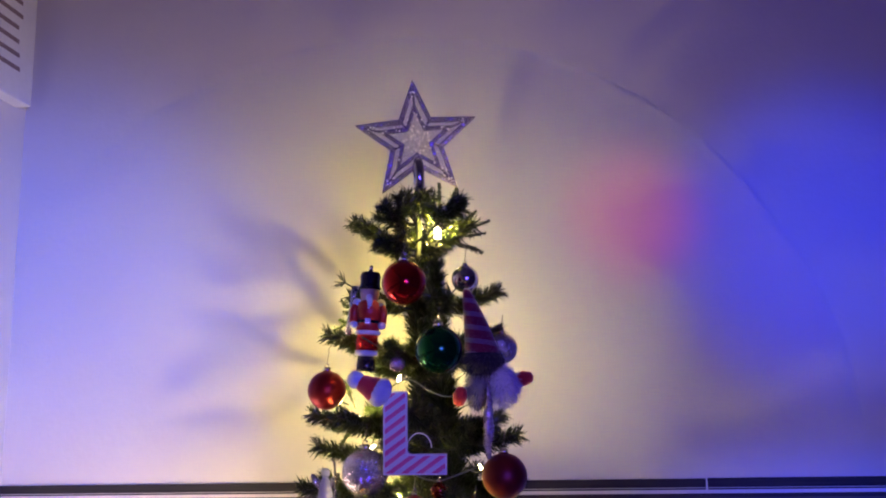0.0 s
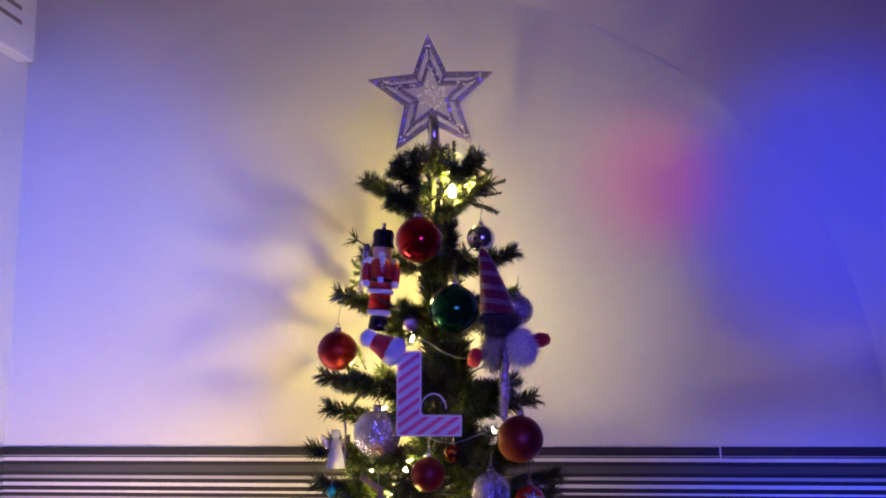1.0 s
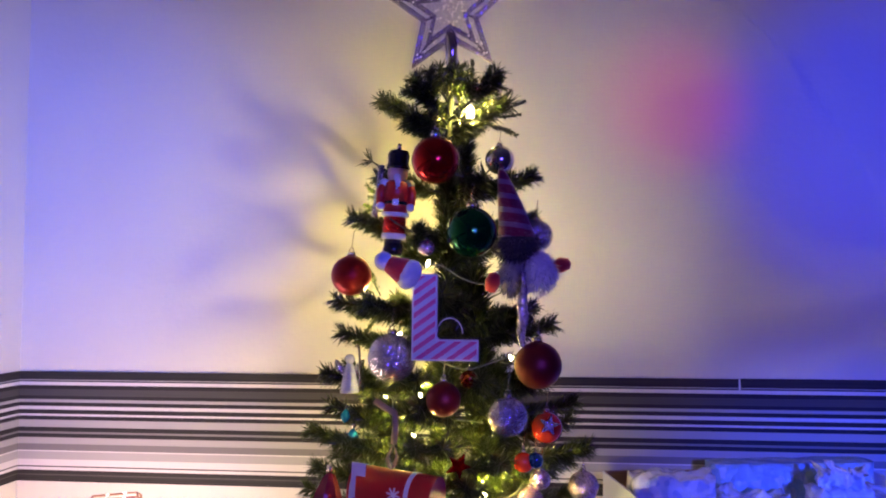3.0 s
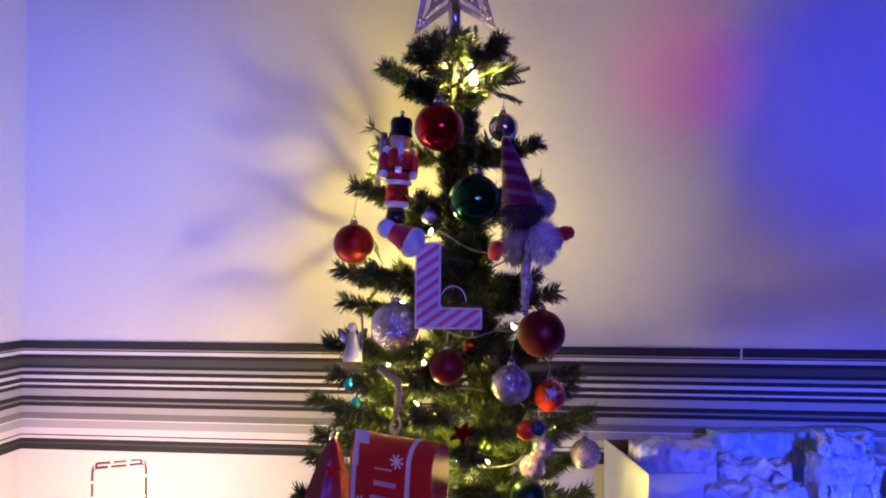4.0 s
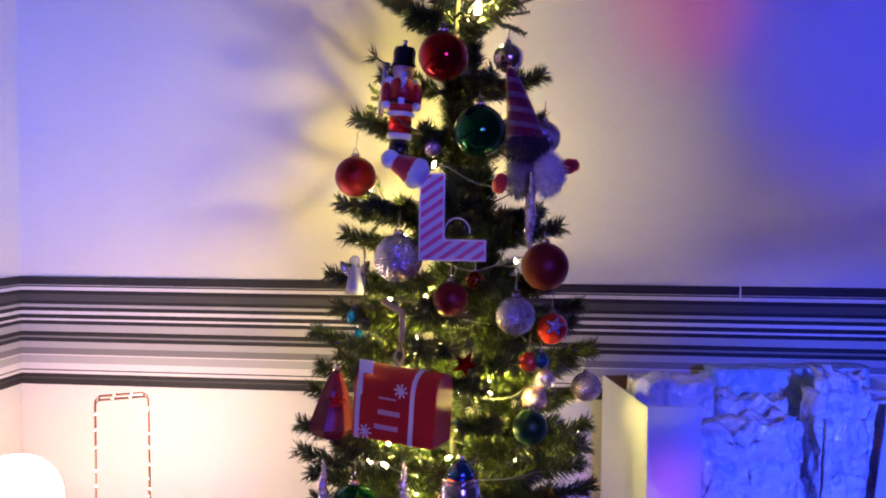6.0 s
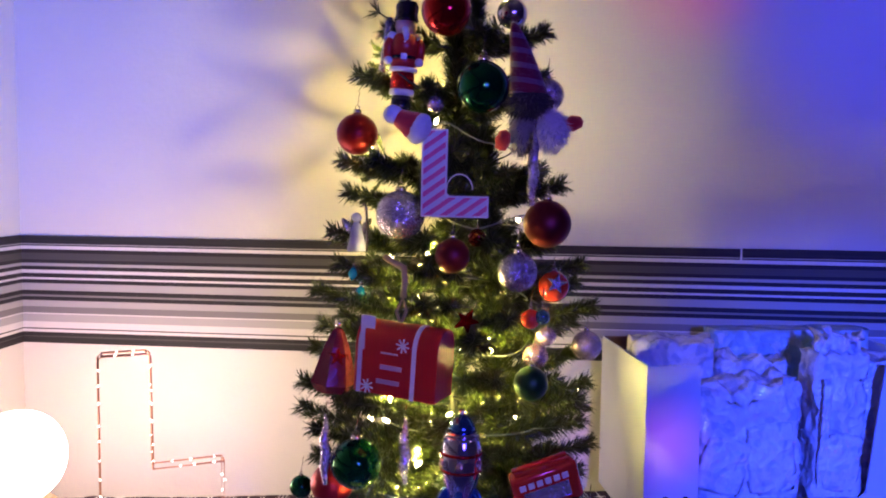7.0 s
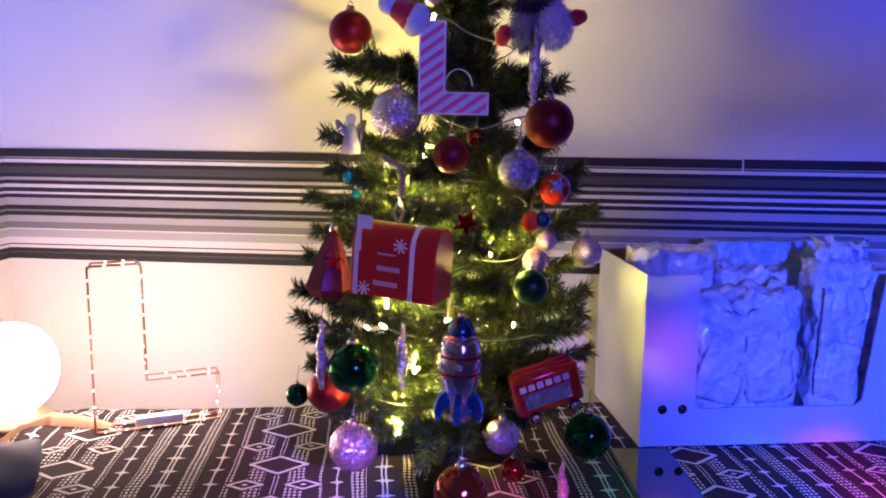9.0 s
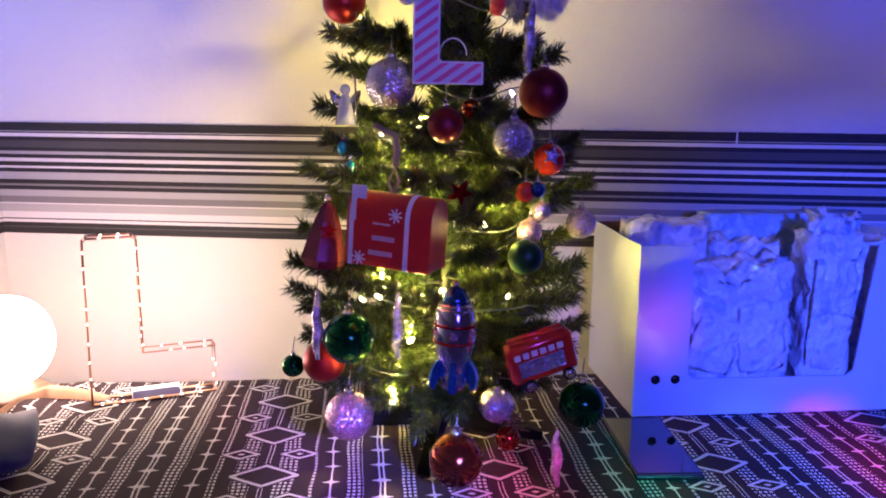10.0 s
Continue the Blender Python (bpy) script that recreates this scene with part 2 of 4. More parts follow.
def part(name, bm, material, parent=None, label="", smooth=False):
    """Links a bmesh as one mesh object under a thing or part."""
    me = bpy.data.meshes.new(name)
    if smooth:
        for f in bm.faces:
            f.smooth = True
    bm.to_mesh(me)
    bm.free()
    for mm in material if isinstance(material, (list, tuple)) else (material,):
        me.materials.append(mm)
    ob = new(name, me)
    if parent:
        ob.parent = parent
    return tagged(ob, label)


def thing(name, place=(0, 0, 0), turn=(0, 0, 0), label="", category="", group="", kind=""):
    ob = new(name)
    ob.empty_display_size = 0.02
    ob.matrix_basis = pose(*place, *turn)
    return tagged(ob, label, category, group, kind)


def block(bm, x0, x1, y0, y1, z0, z1, bevel=0.0, mat=0, m=None):
    made = bmesh.ops.create_cube(bm, size=1.0, matrix=Matrix.LocRotScale(((x0 + x1) / 2, (y0 + y1) / 2, (z0 + z1) / 2), None, (x1 - x0, y1 - y0, z1 - z0)))
    verts = made["verts"]
    if bevel:
        out = bmesh.ops.bevel(bm, geom=list({e for v in verts for e in v.link_edges}), offset=bevel, segments=2, profile=0.5, affect="EDGES")
        verts = list({v for f in out["faces"] for v in f.verts} | {v for v in verts if v.is_valid})
    for f in {f for v in verts for f in v.link_faces}:
        f.material_index = mat
    if m:
        bmesh.ops.transform(bm, matrix=m, verts=verts)
    return bm


def box(x0, x1, y0, y1, z0, z1, bevel=0.0):
    return block(bmesh.new(), x0, x1, y0, y1, z0, z1, bevel)


def lathe(bm, profile, seg=28, mat=0, m=None):
    """Turns a profile of (radius, height) round z."""
    rings, made = [], []
    for r, z in profile:
        if r < 1e-6:
            ring = [bm.verts.new((0, 0, z))]
        else:
            ring = [bm.verts.new((r * math.cos(2 * math.pi * i / seg), r * math.sin(2 * math.pi * i / seg), z)) for i in range(seg)]
        rings.append(ring)
        made += ring
    for a, b in zip(rings, rings[1:]):
        for i in range(seg):
            j = (i + 1) % seg
            quad = [a[i % len(a)], a[j % len(a)], b[j % len(b)], b[i % len(b)]]
            quad = list(dict.fromkeys(quad))
            if len(quad) > 2:
                f = bm.faces.new(quad)
                f.material_index, f.smooth = mat, True
    if m:
        bmesh.ops.transform(bm, matrix=m, verts=made)
    bmesh.ops.recalc_face_normals(bm, faces=list({f for v in made for f in v.link_faces}))
    return bm


def ball(bm, r, centre=(0, 0, 0), mat=0, seg=32, squash=1.0):
    n = seg // 2
    return lathe(bm, [(r * math.sin(math.pi * i / n) if 0 < i < n else 0, -r * squash * math.cos(math.pi * i / n)) for i in range(n + 1)], seg, mat, Matrix.Translation(centre))


def tube(bm, pts, r, seg=6, mat=0, taper=1.0):
    """A round tube along points."""
    pts = [Vector(p) for p in pts]
    rings = []
    for i, p in enumerate(pts):
        d = (pts[min(i + 1, len(pts) - 1)] - pts[max(i - 1, 0)]).normalized()
        side = d.cross(Vector((0, 0, 1)) if abs(d.z) < 0.9 else Vector((1, 0, 0))).normalized()
        up = side.cross(d)
        rr = r * (1 + (taper - 1) * i / max(1, len(pts) - 1))
        rings.append([bm.verts.new(p + rr * (side * math.cos(2 * math.pi * k / seg) + up * math.sin(2 * math.pi * k / seg))) for k in range(seg)])
    for a, b in zip(rings, rings[1:]):
        for k in range(seg):
            f = bm.faces.new((a[k], a[(k + 1) % seg], b[(k + 1) % seg], b[k]))
            f.material_index, f.smooth = mat, True
    for ring in (rings[0][::-1], rings[-1]):
        bm.faces.new(ring).material_index = mat
    return bm


def prism(bm, outline, y0, y1, mat=0, bevel=0.0):
    """A flat outline in x and z, given depth along y."""
    a = [bm.verts.new((x, y0, z)) for x, z in outline]
    b = [bm.verts.new((x, y1, z)) for x, z in outline]
    faces = [bm.faces.new(a), bm.faces.new(b[::-1])]
    n = len(outline)
    for i in range(n):
        faces.append(bm.faces.new((a[(i + 1) % n], a[i], b[i], b[(i + 1) % n])))
    for f in faces:
        f.material_index = mat
    bmesh.ops.recalc_face_normals(bm, faces=faces)
    if bevel:
        bmesh.ops.bevel(bm, geom=list({e for f in faces for e in f.edges}), offset=bevel, segments=2, profile=0.5, affect="EDGES")
    return bm


# ---- the room ----
TABLE = 0.75
WALL_Y, WALL_X = 1.5, -0.962
part("floor", box(-1.1, 3.2, -2.7, 1.65, -0.1, 0.0), M_FLOOR)
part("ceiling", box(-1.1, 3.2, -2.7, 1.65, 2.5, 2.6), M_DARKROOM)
part("wall_north", box(-1.1, 3.2, WALL_Y, 1.65, 0.0, 2.5), M_WALL)
part("wall_west", box(-1.1, WALL_X, -2.7, WALL_Y, 0.0, 2.5), M_WALL)
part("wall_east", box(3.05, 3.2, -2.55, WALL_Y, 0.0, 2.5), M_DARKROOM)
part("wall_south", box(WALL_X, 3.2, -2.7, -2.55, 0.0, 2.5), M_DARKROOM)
for ob, lab in (("floor", "brown wooden floor of the dim room"), ("ceiling", "plain dark grey ceiling, unseen"), ("wall_north", "cream painted wall lit by coloured party lights"),
                ("wall_west", "cream painted side wall meeting the back wall"), ("wall_east", "plain dark grey wall, unseen"), ("wall_south", "plain dark grey wall, unseen")):
    tagged(bpy.data.objects[ob], lab, ob.split("_")[0], kind="structure")

# the paper border, with one butted joint and a small tear
bm = bmesh.new()
block(bm, WALL_X + 0.003, 3.05, WALL_Y - 0.003, WALL_Y, BORDER_LOW, BORDER_TOP - 0.022)
block(bm, WALL_X + 0.003, 0.4745, WALL_Y - 0.003, WALL_Y, BORDER_TOP - 0.022, BORDER_TOP)
block(bm, 0.4785, 3.05, WALL_Y - 0.0032, WALL_Y, BORDER_TOP - 0.022, BORDER_TOP + 0.0008)
tagged(part("trim", bm, M_BORDER), "striped black and white wallpaper border on the cream wall", "wallpaper border", kind="structure")
tagged(part("trim_west", box(WALL_X, WALL_X + 0.003, -2.5, WALL_Y, BORDER_LOW, BORDER_TOP), M_BORDER), "striped black and white wallpaper border on the side wall", "wallpaper border", kind="structure")

# the table stands a little askew to the wall
TURN_TABLE = 9.6
TM = pose(-0.33, 1.283, TABLE, 0, 0, TURN_TABLE)   # back edge at this point, x along the edge


def table():
    t = thing("side_table", (TM.translation.x, TM.translation.y, 0), (0, 0, TURN_TABLE), "long dark wooden table under a patterned cloth", "table")
    part("tabletop", box(-0.62, 1.2, -0.62, -0.005, TABLE - 0.035, TABLE - 0.004, 0.004), M_WOOD, t)
    for x in (-0.57, 1.15):
        for y in (-0.57, -0.06):
            part("leg", box(x - 0.025, x + 0.025, y - 0.025, y + 0.025, 0, TABLE - 0.037, 0.003), M_WOOD, t)
    return t


table()


M_TAN = surface("tan_reverse", (0.45, 0.26, 0.15), 0.9, vary=0.15, scale=60, bumpy=0.3)


def cloth():
    bm = bmesh.new()
    nx, ny = 130, 50
    grid = []
    for j in range(ny + 1):
        row = []
        for i in range(nx + 1):
            x, y = -0.63 + 1.84 * i / nx, -0.63 + 0.63 * j / ny
            z = 0.0012 * noise.noise((x * 6, y * 6, 0)) + 0.001 * noise.noise((x * 17, y * 17, 3))
            # creases near the globe lamp
            w = math.exp(-((x + 0.37) ** 2 + (y + 0.07) ** 2) / 0.012)
            z += 0.022 * w * max(0, noise.noise((x * 14, y * 26, 7)))
            edge = 0.006 * noise.noise((x * 5, 1.7, 0)) if j == ny else 0
            row.append(bm.verts.new((x, y + edge, max(z, -0.002))))
        grid.append(row)
    for j in range(ny):
        for i in range(nx):
            bm.faces.new((grid[j][i], grid[j][i + 1], grid[j + 1][i + 1], grid[j + 1][i])).smooth = True
    ob = part("table_cloth", bm, M_CLOTH)
    ob.matrix_basis = TM
    so = ob.modifiers.new("thick", "SOLIDIFY")
    so.thickness, so.offset = 0.002, -1
    # a rucked fold by the lamp shows the tan reverse
    fold = bmesh.new()
    rows = []
    path = [Vector(p) for p in ((-0.42, -0.165, 0), (-0.40, -0.1, 0), (-0.37, -0.06, 0), (-0.32, -0.07, 0), (-0.27, -0.085, 0))]
    fine = []
    for a, b in zip(path, path[1:]):
        fine += [a.lerp(b, q / 5) for q in range(5)]
    for i, c in enumerate(fine + [path[-1]]):
        s = i / len(fine)
        h = 0.02 * math.sin(math.pi * min(1, s * 0.9 + 0.08)) ** 0.6
        rows.append([fold.verts.new((c.x + o * 0.3, c.y + o, max(0.0015, z))) for o, z in ((-0.014, 0.0015), (-0.009, h * 0.75), (-0.002, h), (0.006, h * 0.8), (0.012, 0.0015))])
    for a, b in zip(rows, rows[1:]):
        for k in range(4):
            fold.faces.new((a[k], b[k], b[k + 1], a[k + 1])).smooth = True
    part("fold", fold, M_TAN, ob, "rucked fold showing the tan reverse")
    return tagged(ob, "dark cloth with white woven hexagons and dots", "tablecloth")


cloth()

# ---- the tree ----
AX, AY = -0.032, 1.09
# branches are parted before the hanging things: x, z, half width, half height, y
PARTED = ((-0.033, 1.514, 0.031, 0.031, 0.95), (0.047, 1.528, 0.02, 0.025, 1.04), (0.014, 1.42, 0.034, 0.036, 0.95), (-0.101, 1.468, 0.026, 0.08, 1.02), (0.07, 1.46, 0.03, 0.05, 1.0),
          (0.1, 1.36, 0.035, 0.045, 1.0), (-0.171, 1.368, 0.03, 0.03, 1.075), (-0.089, 1.258, 0.033, 0.034, 0.95), (0.098, 1.255, 0.028, 0.025, 0.97), (-0.019, 1.21, 0.022, 0.022, 0.92),
          (-0.016, 1.31, 0.05, 0.06, 0.91), (-0.07, 1.375, 0.04, 0.025, 0.91), (0.077, 1.32, 0.01, 0.05, 0.965), (0.062, 1.196, 0.025, 0.03, 0.875), (-0.08, 1.1, 0.06, 0.055, 0.87),
          (-0.178, 1.07, 0.03, 0.05, 0.95), (0.081, 1.048, 0.022, 0.025, 0.94), (-0.139, 0.941, 0.034, 0.04, 0.92), (-0.002, 0.965, 0.03, 0.065, 0.87), (0.1, 0.945, 0.05, 0.045, 0.88),
          (-0.16, 1.235, 0.016, 0.03, 1.02), (0.004, 1.6, 0.013, 0.015, 1.09), (0.109, 1.165, 0.02, 0.02, 1.0), (-0.08, 0.95, 0.01, 0.045, 0.945), (-0.179, 0.96, 0.008, 0.045, 0.915), (0.162, 1.068, 0.022, 0.022, 1.1))


def parted(p):
    x, y, z = p.x + AX, p.y + AY, p.z + TABLE
    return any(abs(x - a) < w and abs(z - b) < h and y < d + 0.015 for a, b, w, h, d in PARTED)


def tree():
    t = thing("christmas_tree", (AX, AY, TABLE), (0, 0, 0), "small green artificial christmas tree hung with ornaments", "christmas tree")
    rnd = random.Random(7)
    bm = tube(bmesh.new(), [(0, 0, 0.03), (0.002, 0, 0.3), (-0.002, 0, 0.6), (0.004, 0, 0.88)], 0.007, 10, taper=0.5)
    part("trunk", bm, M_STEM, t)
    for k in range(4):
        a = radians(-95 + 90 * k)
        bm = prism(bmesh.new(), [(0.0, 0.055), (0.0, 0.012), (0.13, 0.0), (0.15, 0.0), (0.15, 0.012), (0.03, 0.045)], -0.008, 0.008, bevel=0.001)
        bmesh.ops.rotate(bm, verts=bm.verts, cent=(0, 0, 0), matrix=Matrix.Rotation(a, 3, "Z"))
        part("stand_leg", bm, M_STAND, t, "dark plastic stand leg")
    part("stand_collar", lathe(bmesh.new(), [(0.0, 0.02), (0.018, 0.02), (0.018, 0.07), (0.013, 0.075), (0.0, 0.075)], 16), M_STAND, t)
    # bristles wound round the trunk itself
    core = part("core_branch", tube(bmesh.new(), [(0.006, 0, 0.1), (0.006, 0, 0.5), (0.006, 0, 0.9)], 0.003, 5), M_STEM, t)
    needles(core, [Vector((0, 0, z)) for z in (0.1, 0.3, 0.5, 0.7, 0.81)], rnd, 5600, 0.027, False)
    # thick foliage behind the trunk, added to block bulb light from the right wall
    for pts, count, ln in ((((0.03, 0.11, 0.3), (0.025, 0.105, 0.5), (0.02, 0.095, 0.68), (0.012, 0.075, 0.83)), 8000, 0.034),
                           (((-0.03, 0.075, 0.1), (-0.02, 0.07, 0.25), (-0.01, 0.06, 0.4), (0, 0.035, 0.6)), 6500, 0.034),
                           (((0.07, 0.04, 0.1), (0.065, 0.03, 0.25), (0.055, 0.02, 0.4), (0.035, 0.01, 0.62)), 7500, 0.038),
                           (((-0.09, 0.05, 0.1), (-0.085, 0.045, 0.2), (-0.07, 0.04, 0.3), (-0.06, 0.03, 0.36)), 3000, 0.03)):
        inner = part("inner_blocking_branch", tube(bmesh.new(), [Vector(p) for p in pts], 0.003, 5), M_STEM, t)
        needles(inner, [Vector(p) for p in pts], rnd, count, ln, False)
    # tiers: height of the tips, reach, count, first angle; gaps between them let the wall show
    tiers = ((0.868, 0.103, 5, 172, 0.03), (0.835, 0.07, 4, 230, 0.015), (0.757, 0.128, 5, 8, 0.02), (0.695, 0.14, 6, 186, 0.015), (0.665, 0.1, 4, 250, 0.01), (0.575, 0.168, 7, 178, 0.015), (0.545, 0.16, 5, 340, 0.01),
             (0.475, 0.175, 8, 200, 0.01), (0.43, 0.185, 7, 5, 0.015), (0.385, 0.203, 9, 180, 0.015), (0.34, 0.19, 8, 20, 0.01), (0.295, 0.21, 9, 175, 0.015), (0.255, 0.217, 10, 190, 0.015), (0.205, 0.225, 11, 180, 0.02), (0.16, 0.21, 10, 12, 0.01), (0.12, 0.18, 9, 0, 0.0))
    for h0, r, n, first, rise in tiers:
        for k in range(n):
            a = radians(first + 360 * k / n + rnd.uniform(-9, 9) * (k > 0))
            ln = r * (rnd.uniform(0.8, 1.04) if k else 1.0)
            h = h0 + rnd.uniform(-0.014, 0.014) * (k > 0)
            tip = Vector((ln * math.cos(a), ln * math.sin(a), h + rise * 0.5))
            root = Vector((0, 0, h - rise - 0.06 * ln))
            mid = (root + tip) / 2 + Vector((0, 0, -0.09 * ln))
            stem = [root.lerp(mid, q).lerp(mid.lerp(tip, q), q) for q in (0, 0.2, 0.4, 0.6, 0.8, 1)]
            br = part("branch", tube(bmesh.new(), stem, 0.0022, 5, taper=0.5), M_STEM, t)
            needles(br, stem, rnd, int(320 + 3300 * ln))
    for k in range(7):
        a = radians(51 * k)
        stem = [Vector((0.03 * q * math.cos(a), 0.03 * q * math.sin(a), 0.875 + 0.045 * q)) for q in (0, 0.2, 0.4, 0.6, 0.8, 1)]
        br = part("branch", tube(bmesh.new(), stem, 0.0018, 5, taper=0.5), M_STEM, t)
        needles(br, stem, rnd, 120, 0.02, False)
    # two bushy sprigs added close behind the top bulb, for streaked shade
    for pts in (((0.0, 0.0, 0.835), (0.03, -0.002, 0.856), (0.06, 0.004, 0.868), (0.092, 0.012, 0.872)), ((0.012, 0.0, 0.85), (0.02, 0.004, 0.885), (0.012, 0.012, 0.905), (-0.015, 0.02, 0.915))):
        stem = [Vector(p) for p in pts]
        br = part("branch", tube(bmesh.new(), stem, 0.002, 5, taper=0.5), M_STEM, t)
        needles(br, stem, rnd, 300, 0.026, False)
    # made-up thin twigs, fanned out behind the bulbs to streak the wall with shade
    for at, back, angles in (((0.033, -0.002, 0.872), 0.055, (-28, -4, 14, 33, 52, 66, 88, 112, 131, 158, 182)), ((-0.088, 0.049, 0.727), 0.034, (92, 118, 139, 156, 171, 187, 204, 228, 262)), ((-0.108, 0.049, 0.582), 0.034, (124, 148, 169, 186, 208, 236))):
        for g in angles:
            a = radians(g + rnd.uniform(-5, 5))
            d = Vector((math.cos(a), 0.22, math.sin(a)))
            p = Vector(at) + Vector((0, back, 0)) + d * rnd.uniform(0.012, 0.022)
            reach = rnd.uniform(0.045, 0.075) if back > 0.05 else rnd.uniform(0.03, 0.055)
            stem = [p + d * reach * q + Vector((0, 0, 0.004 * math.sin(5 * q + g))) for q in (0, 0.2, 0.4, 0.6, 0.8, 1)]
            br = part("branch", tube(bmesh.new(), stem, 0.0016, 5, taper=0.5), M_STEM, t)
            needles(br, stem, rnd, 300 if back > 0.05 else 170, rnd.uniform(0.004, 0.0075), False)
    # drooping skirt over the stand
    for k in range(22):
        a, ln = 2 * math.pi * k / 22 + rnd.uniform(-0.1, 0.1), rnd.uniform(0.1, 0.19)
        h = rnd.uniform(0.06, 0.14)
        stem = [Vector((ln * q * math.cos(a), ln * q * math.sin(a), h + 0.045 - 0.05 * q * q)) for q in (0.05, 0.25, 0.45, 0.65, 0.85, 1)]
        br = part("branch", tube(bmesh.new(), stem, 0.0022, 5, taper=0.5), M_STEM, t)
        needles(br, stem, rnd, int(150 + 1500 * ln))
    return t


def needles(br, stem, rnd, count, length=0.0215, sprigs=True):
    verts, faces = [], []

    def spray(path, n, lo, length):
        for i in range(n):
            s = lo + (1 - lo) * rnd.random() ** 0.8
            f = s * (len(path) - 1)
            q = min(int(f), len(path) - 2)
            p = path[q].lerp(path[q + 1], f - q)
            d = (path[q + 1] - path[q]).normalized()
            side = Vector((rnd.gauss(0, 1), rnd.gauss(0, 1), rnd.gauss(0, 1)))
            side = (side - side.dot(d) * d).normalized()
            lean = rnd.uniform(0.35, 0.95)
            way = (d * lean + side * rnd.uniform(0.6, 1.0)).normalized()
            ln = length * rnd.uniform(0.65, 1.1)
            w = way.cross(Vector((rnd.gauss(0, 1), rnd.gauss(0, 1), rnd.gauss(0, 1)))).normalized() * 0.00075
            e = p + way * ln + Vector((0, 0, -0.12 * ln * rnd.random()))
            m = p.lerp(e, 0.55) + way.cross(w).normalized() * 0.0008
            if parted(e) or parted(p):
                continue
            k = len(verts)
            verts.extend((p - w * 0.6, p + w * 0.6, m + w, m - w, e + w * 0.25, e - w * 0.25))
            faces.extend(((k, k + 1, k + 2, k + 3), (k + 3, k + 2, k + 4, k + 5)))

    spray(stem, count, 0.18, length)
    d = (stem[-1] - stem[0]).normalized()
    for sgn in (-1, 1) if sprigs else ():
        b = stem[3].lerp(stem[2], rnd.random())
        out = (d + sgn * 0.8 * d.cross(Vector((0, 0, 1))) + Vector((0, 0, rnd.uniform(-0.1, 0.3)))).normalized()
        sprig = [b, b + out * 0.02, b + out * rnd.uniform(0.035, 0.05)]
        spray(sprig, count // 3, 0.1, 0.02)
    me = bpy.data.meshes.new("needles")
    me.from_pydata([tuple(v) for v in verts], [], faces)
    me.materials.append(M_NEEDLE)
    ob = new("needles", me)
    ob.parent = br


tree()

# ---- fairy lights ----


def fairy_lights():
    t = thing("fairy_light_string", (0, 0, 0), (0, 0, 0), "warm white fairy lights on a clear cable wound round the tree", "fairy lights")
    rnd = random.Random(3)
    pts = []
    for i in range(240):
        s = i / 239
        z = 1.43 - 0.6 * s
        r = 0.06 + 0.09 * s + 0.022 * noise.noise((i * 0.23, 1.5, 0.0)) + 0.008 * math.sin(i * 0.9)
        a = 0.6 + s * 2 * math.pi * 6.2
        pts.append(Vector((AX + r * math.cos(a), AY + r * math.sin(a), z + 0.03 * noise.noise((i * 0.17, 7.5, 2.0)) + 0.008 * math.sin(i * 0.55))))
    part("cable", tube(bmesh.new(), pts, 0.0011, 5), M_CABLE, t)
    for k, i in enumerate(range(6, 240, 17)):
        b = bulb(t, pts[i], rnd)
    for k, place in enumerate(BULBS):
        b = bulb(t, Vector(place), rnd)
        # top bulb is swollen so that its shape takes in the glare
        if k == 0:
            b.matrix_basis = Matrix.Translation(place) @ Matrix.Diagonal((2.2, 2.2, 1.8, 1))
    return t


def bulb(t, p, rnd):
    ob = part("bulb", lathe(bmesh.new(), [(0, 0), (0.0022, 0.0005), (0.0028, 0.004), (0.002, 0.009), (0, 0.011)], 8), M_BULB, t, smooth=True)
    ob.matrix_basis = pose(*p, rnd.uniform(-60, 60), rnd.uniform(-60, 60), 0)
    return ob


# bulb places, and the watts of those that light the wall and the branches
LIT = (((0.0012, 1.1, 1.601), 1.6), ((-0.12, 1.14, 1.461), 3.5), ((-0.14, 1.14, 1.316), 2.0), ((0.01, 1.24, 1.31), 0.1), ((-0.14, 1.15, 1.21), 1.2), ((-0.06, 1.02, 1.2), 0.9),
       ((-0.07, 1.0, 1.135), 1.7), ((0.03, 0.97, 1.08), 2.6), ((-0.04, 1.0, 1.075), 1.0), ((-0.11, 1.0, 1.0), 1.7), ((-0.07, 0.98, 0.92), 4.4), ((-0.03, 1.0, 0.985), 1.7),
       ((-0.05, 1.05, 0.85), 1.2), ((-0.16, 1.15, 0.93), 0.3), ((-0.09, 0.95, 0.845), 1.0), ((0.155, 1.17, 0.985), 0.7), ((-0.14, 1.26, 1.475), 0.4), ((-0.155, 1.255, 1.315), 0.3))
BULBS = tuple(place for place, watts in LIT)
fairy_lights()
for place, watts in LIT:
    point("fairy_bulb_light", Vector(place) + Vector((0, -0.012, 0.021) if place == BULBS[0] else (0, -0.001, 0.016)), watts * FAIRY, WARM, 0.0012)

# ---- the star on top ----


def star_outline(R, r, n=5, start=90.0):
    return [((R if i % 2 == 0 else r) * math.cos(radians(start + 180 / n * i)), (R if i % 2 == 0 else r) * math.sin(radians(start + 180 / n * i))) for i in range(2 * n)]


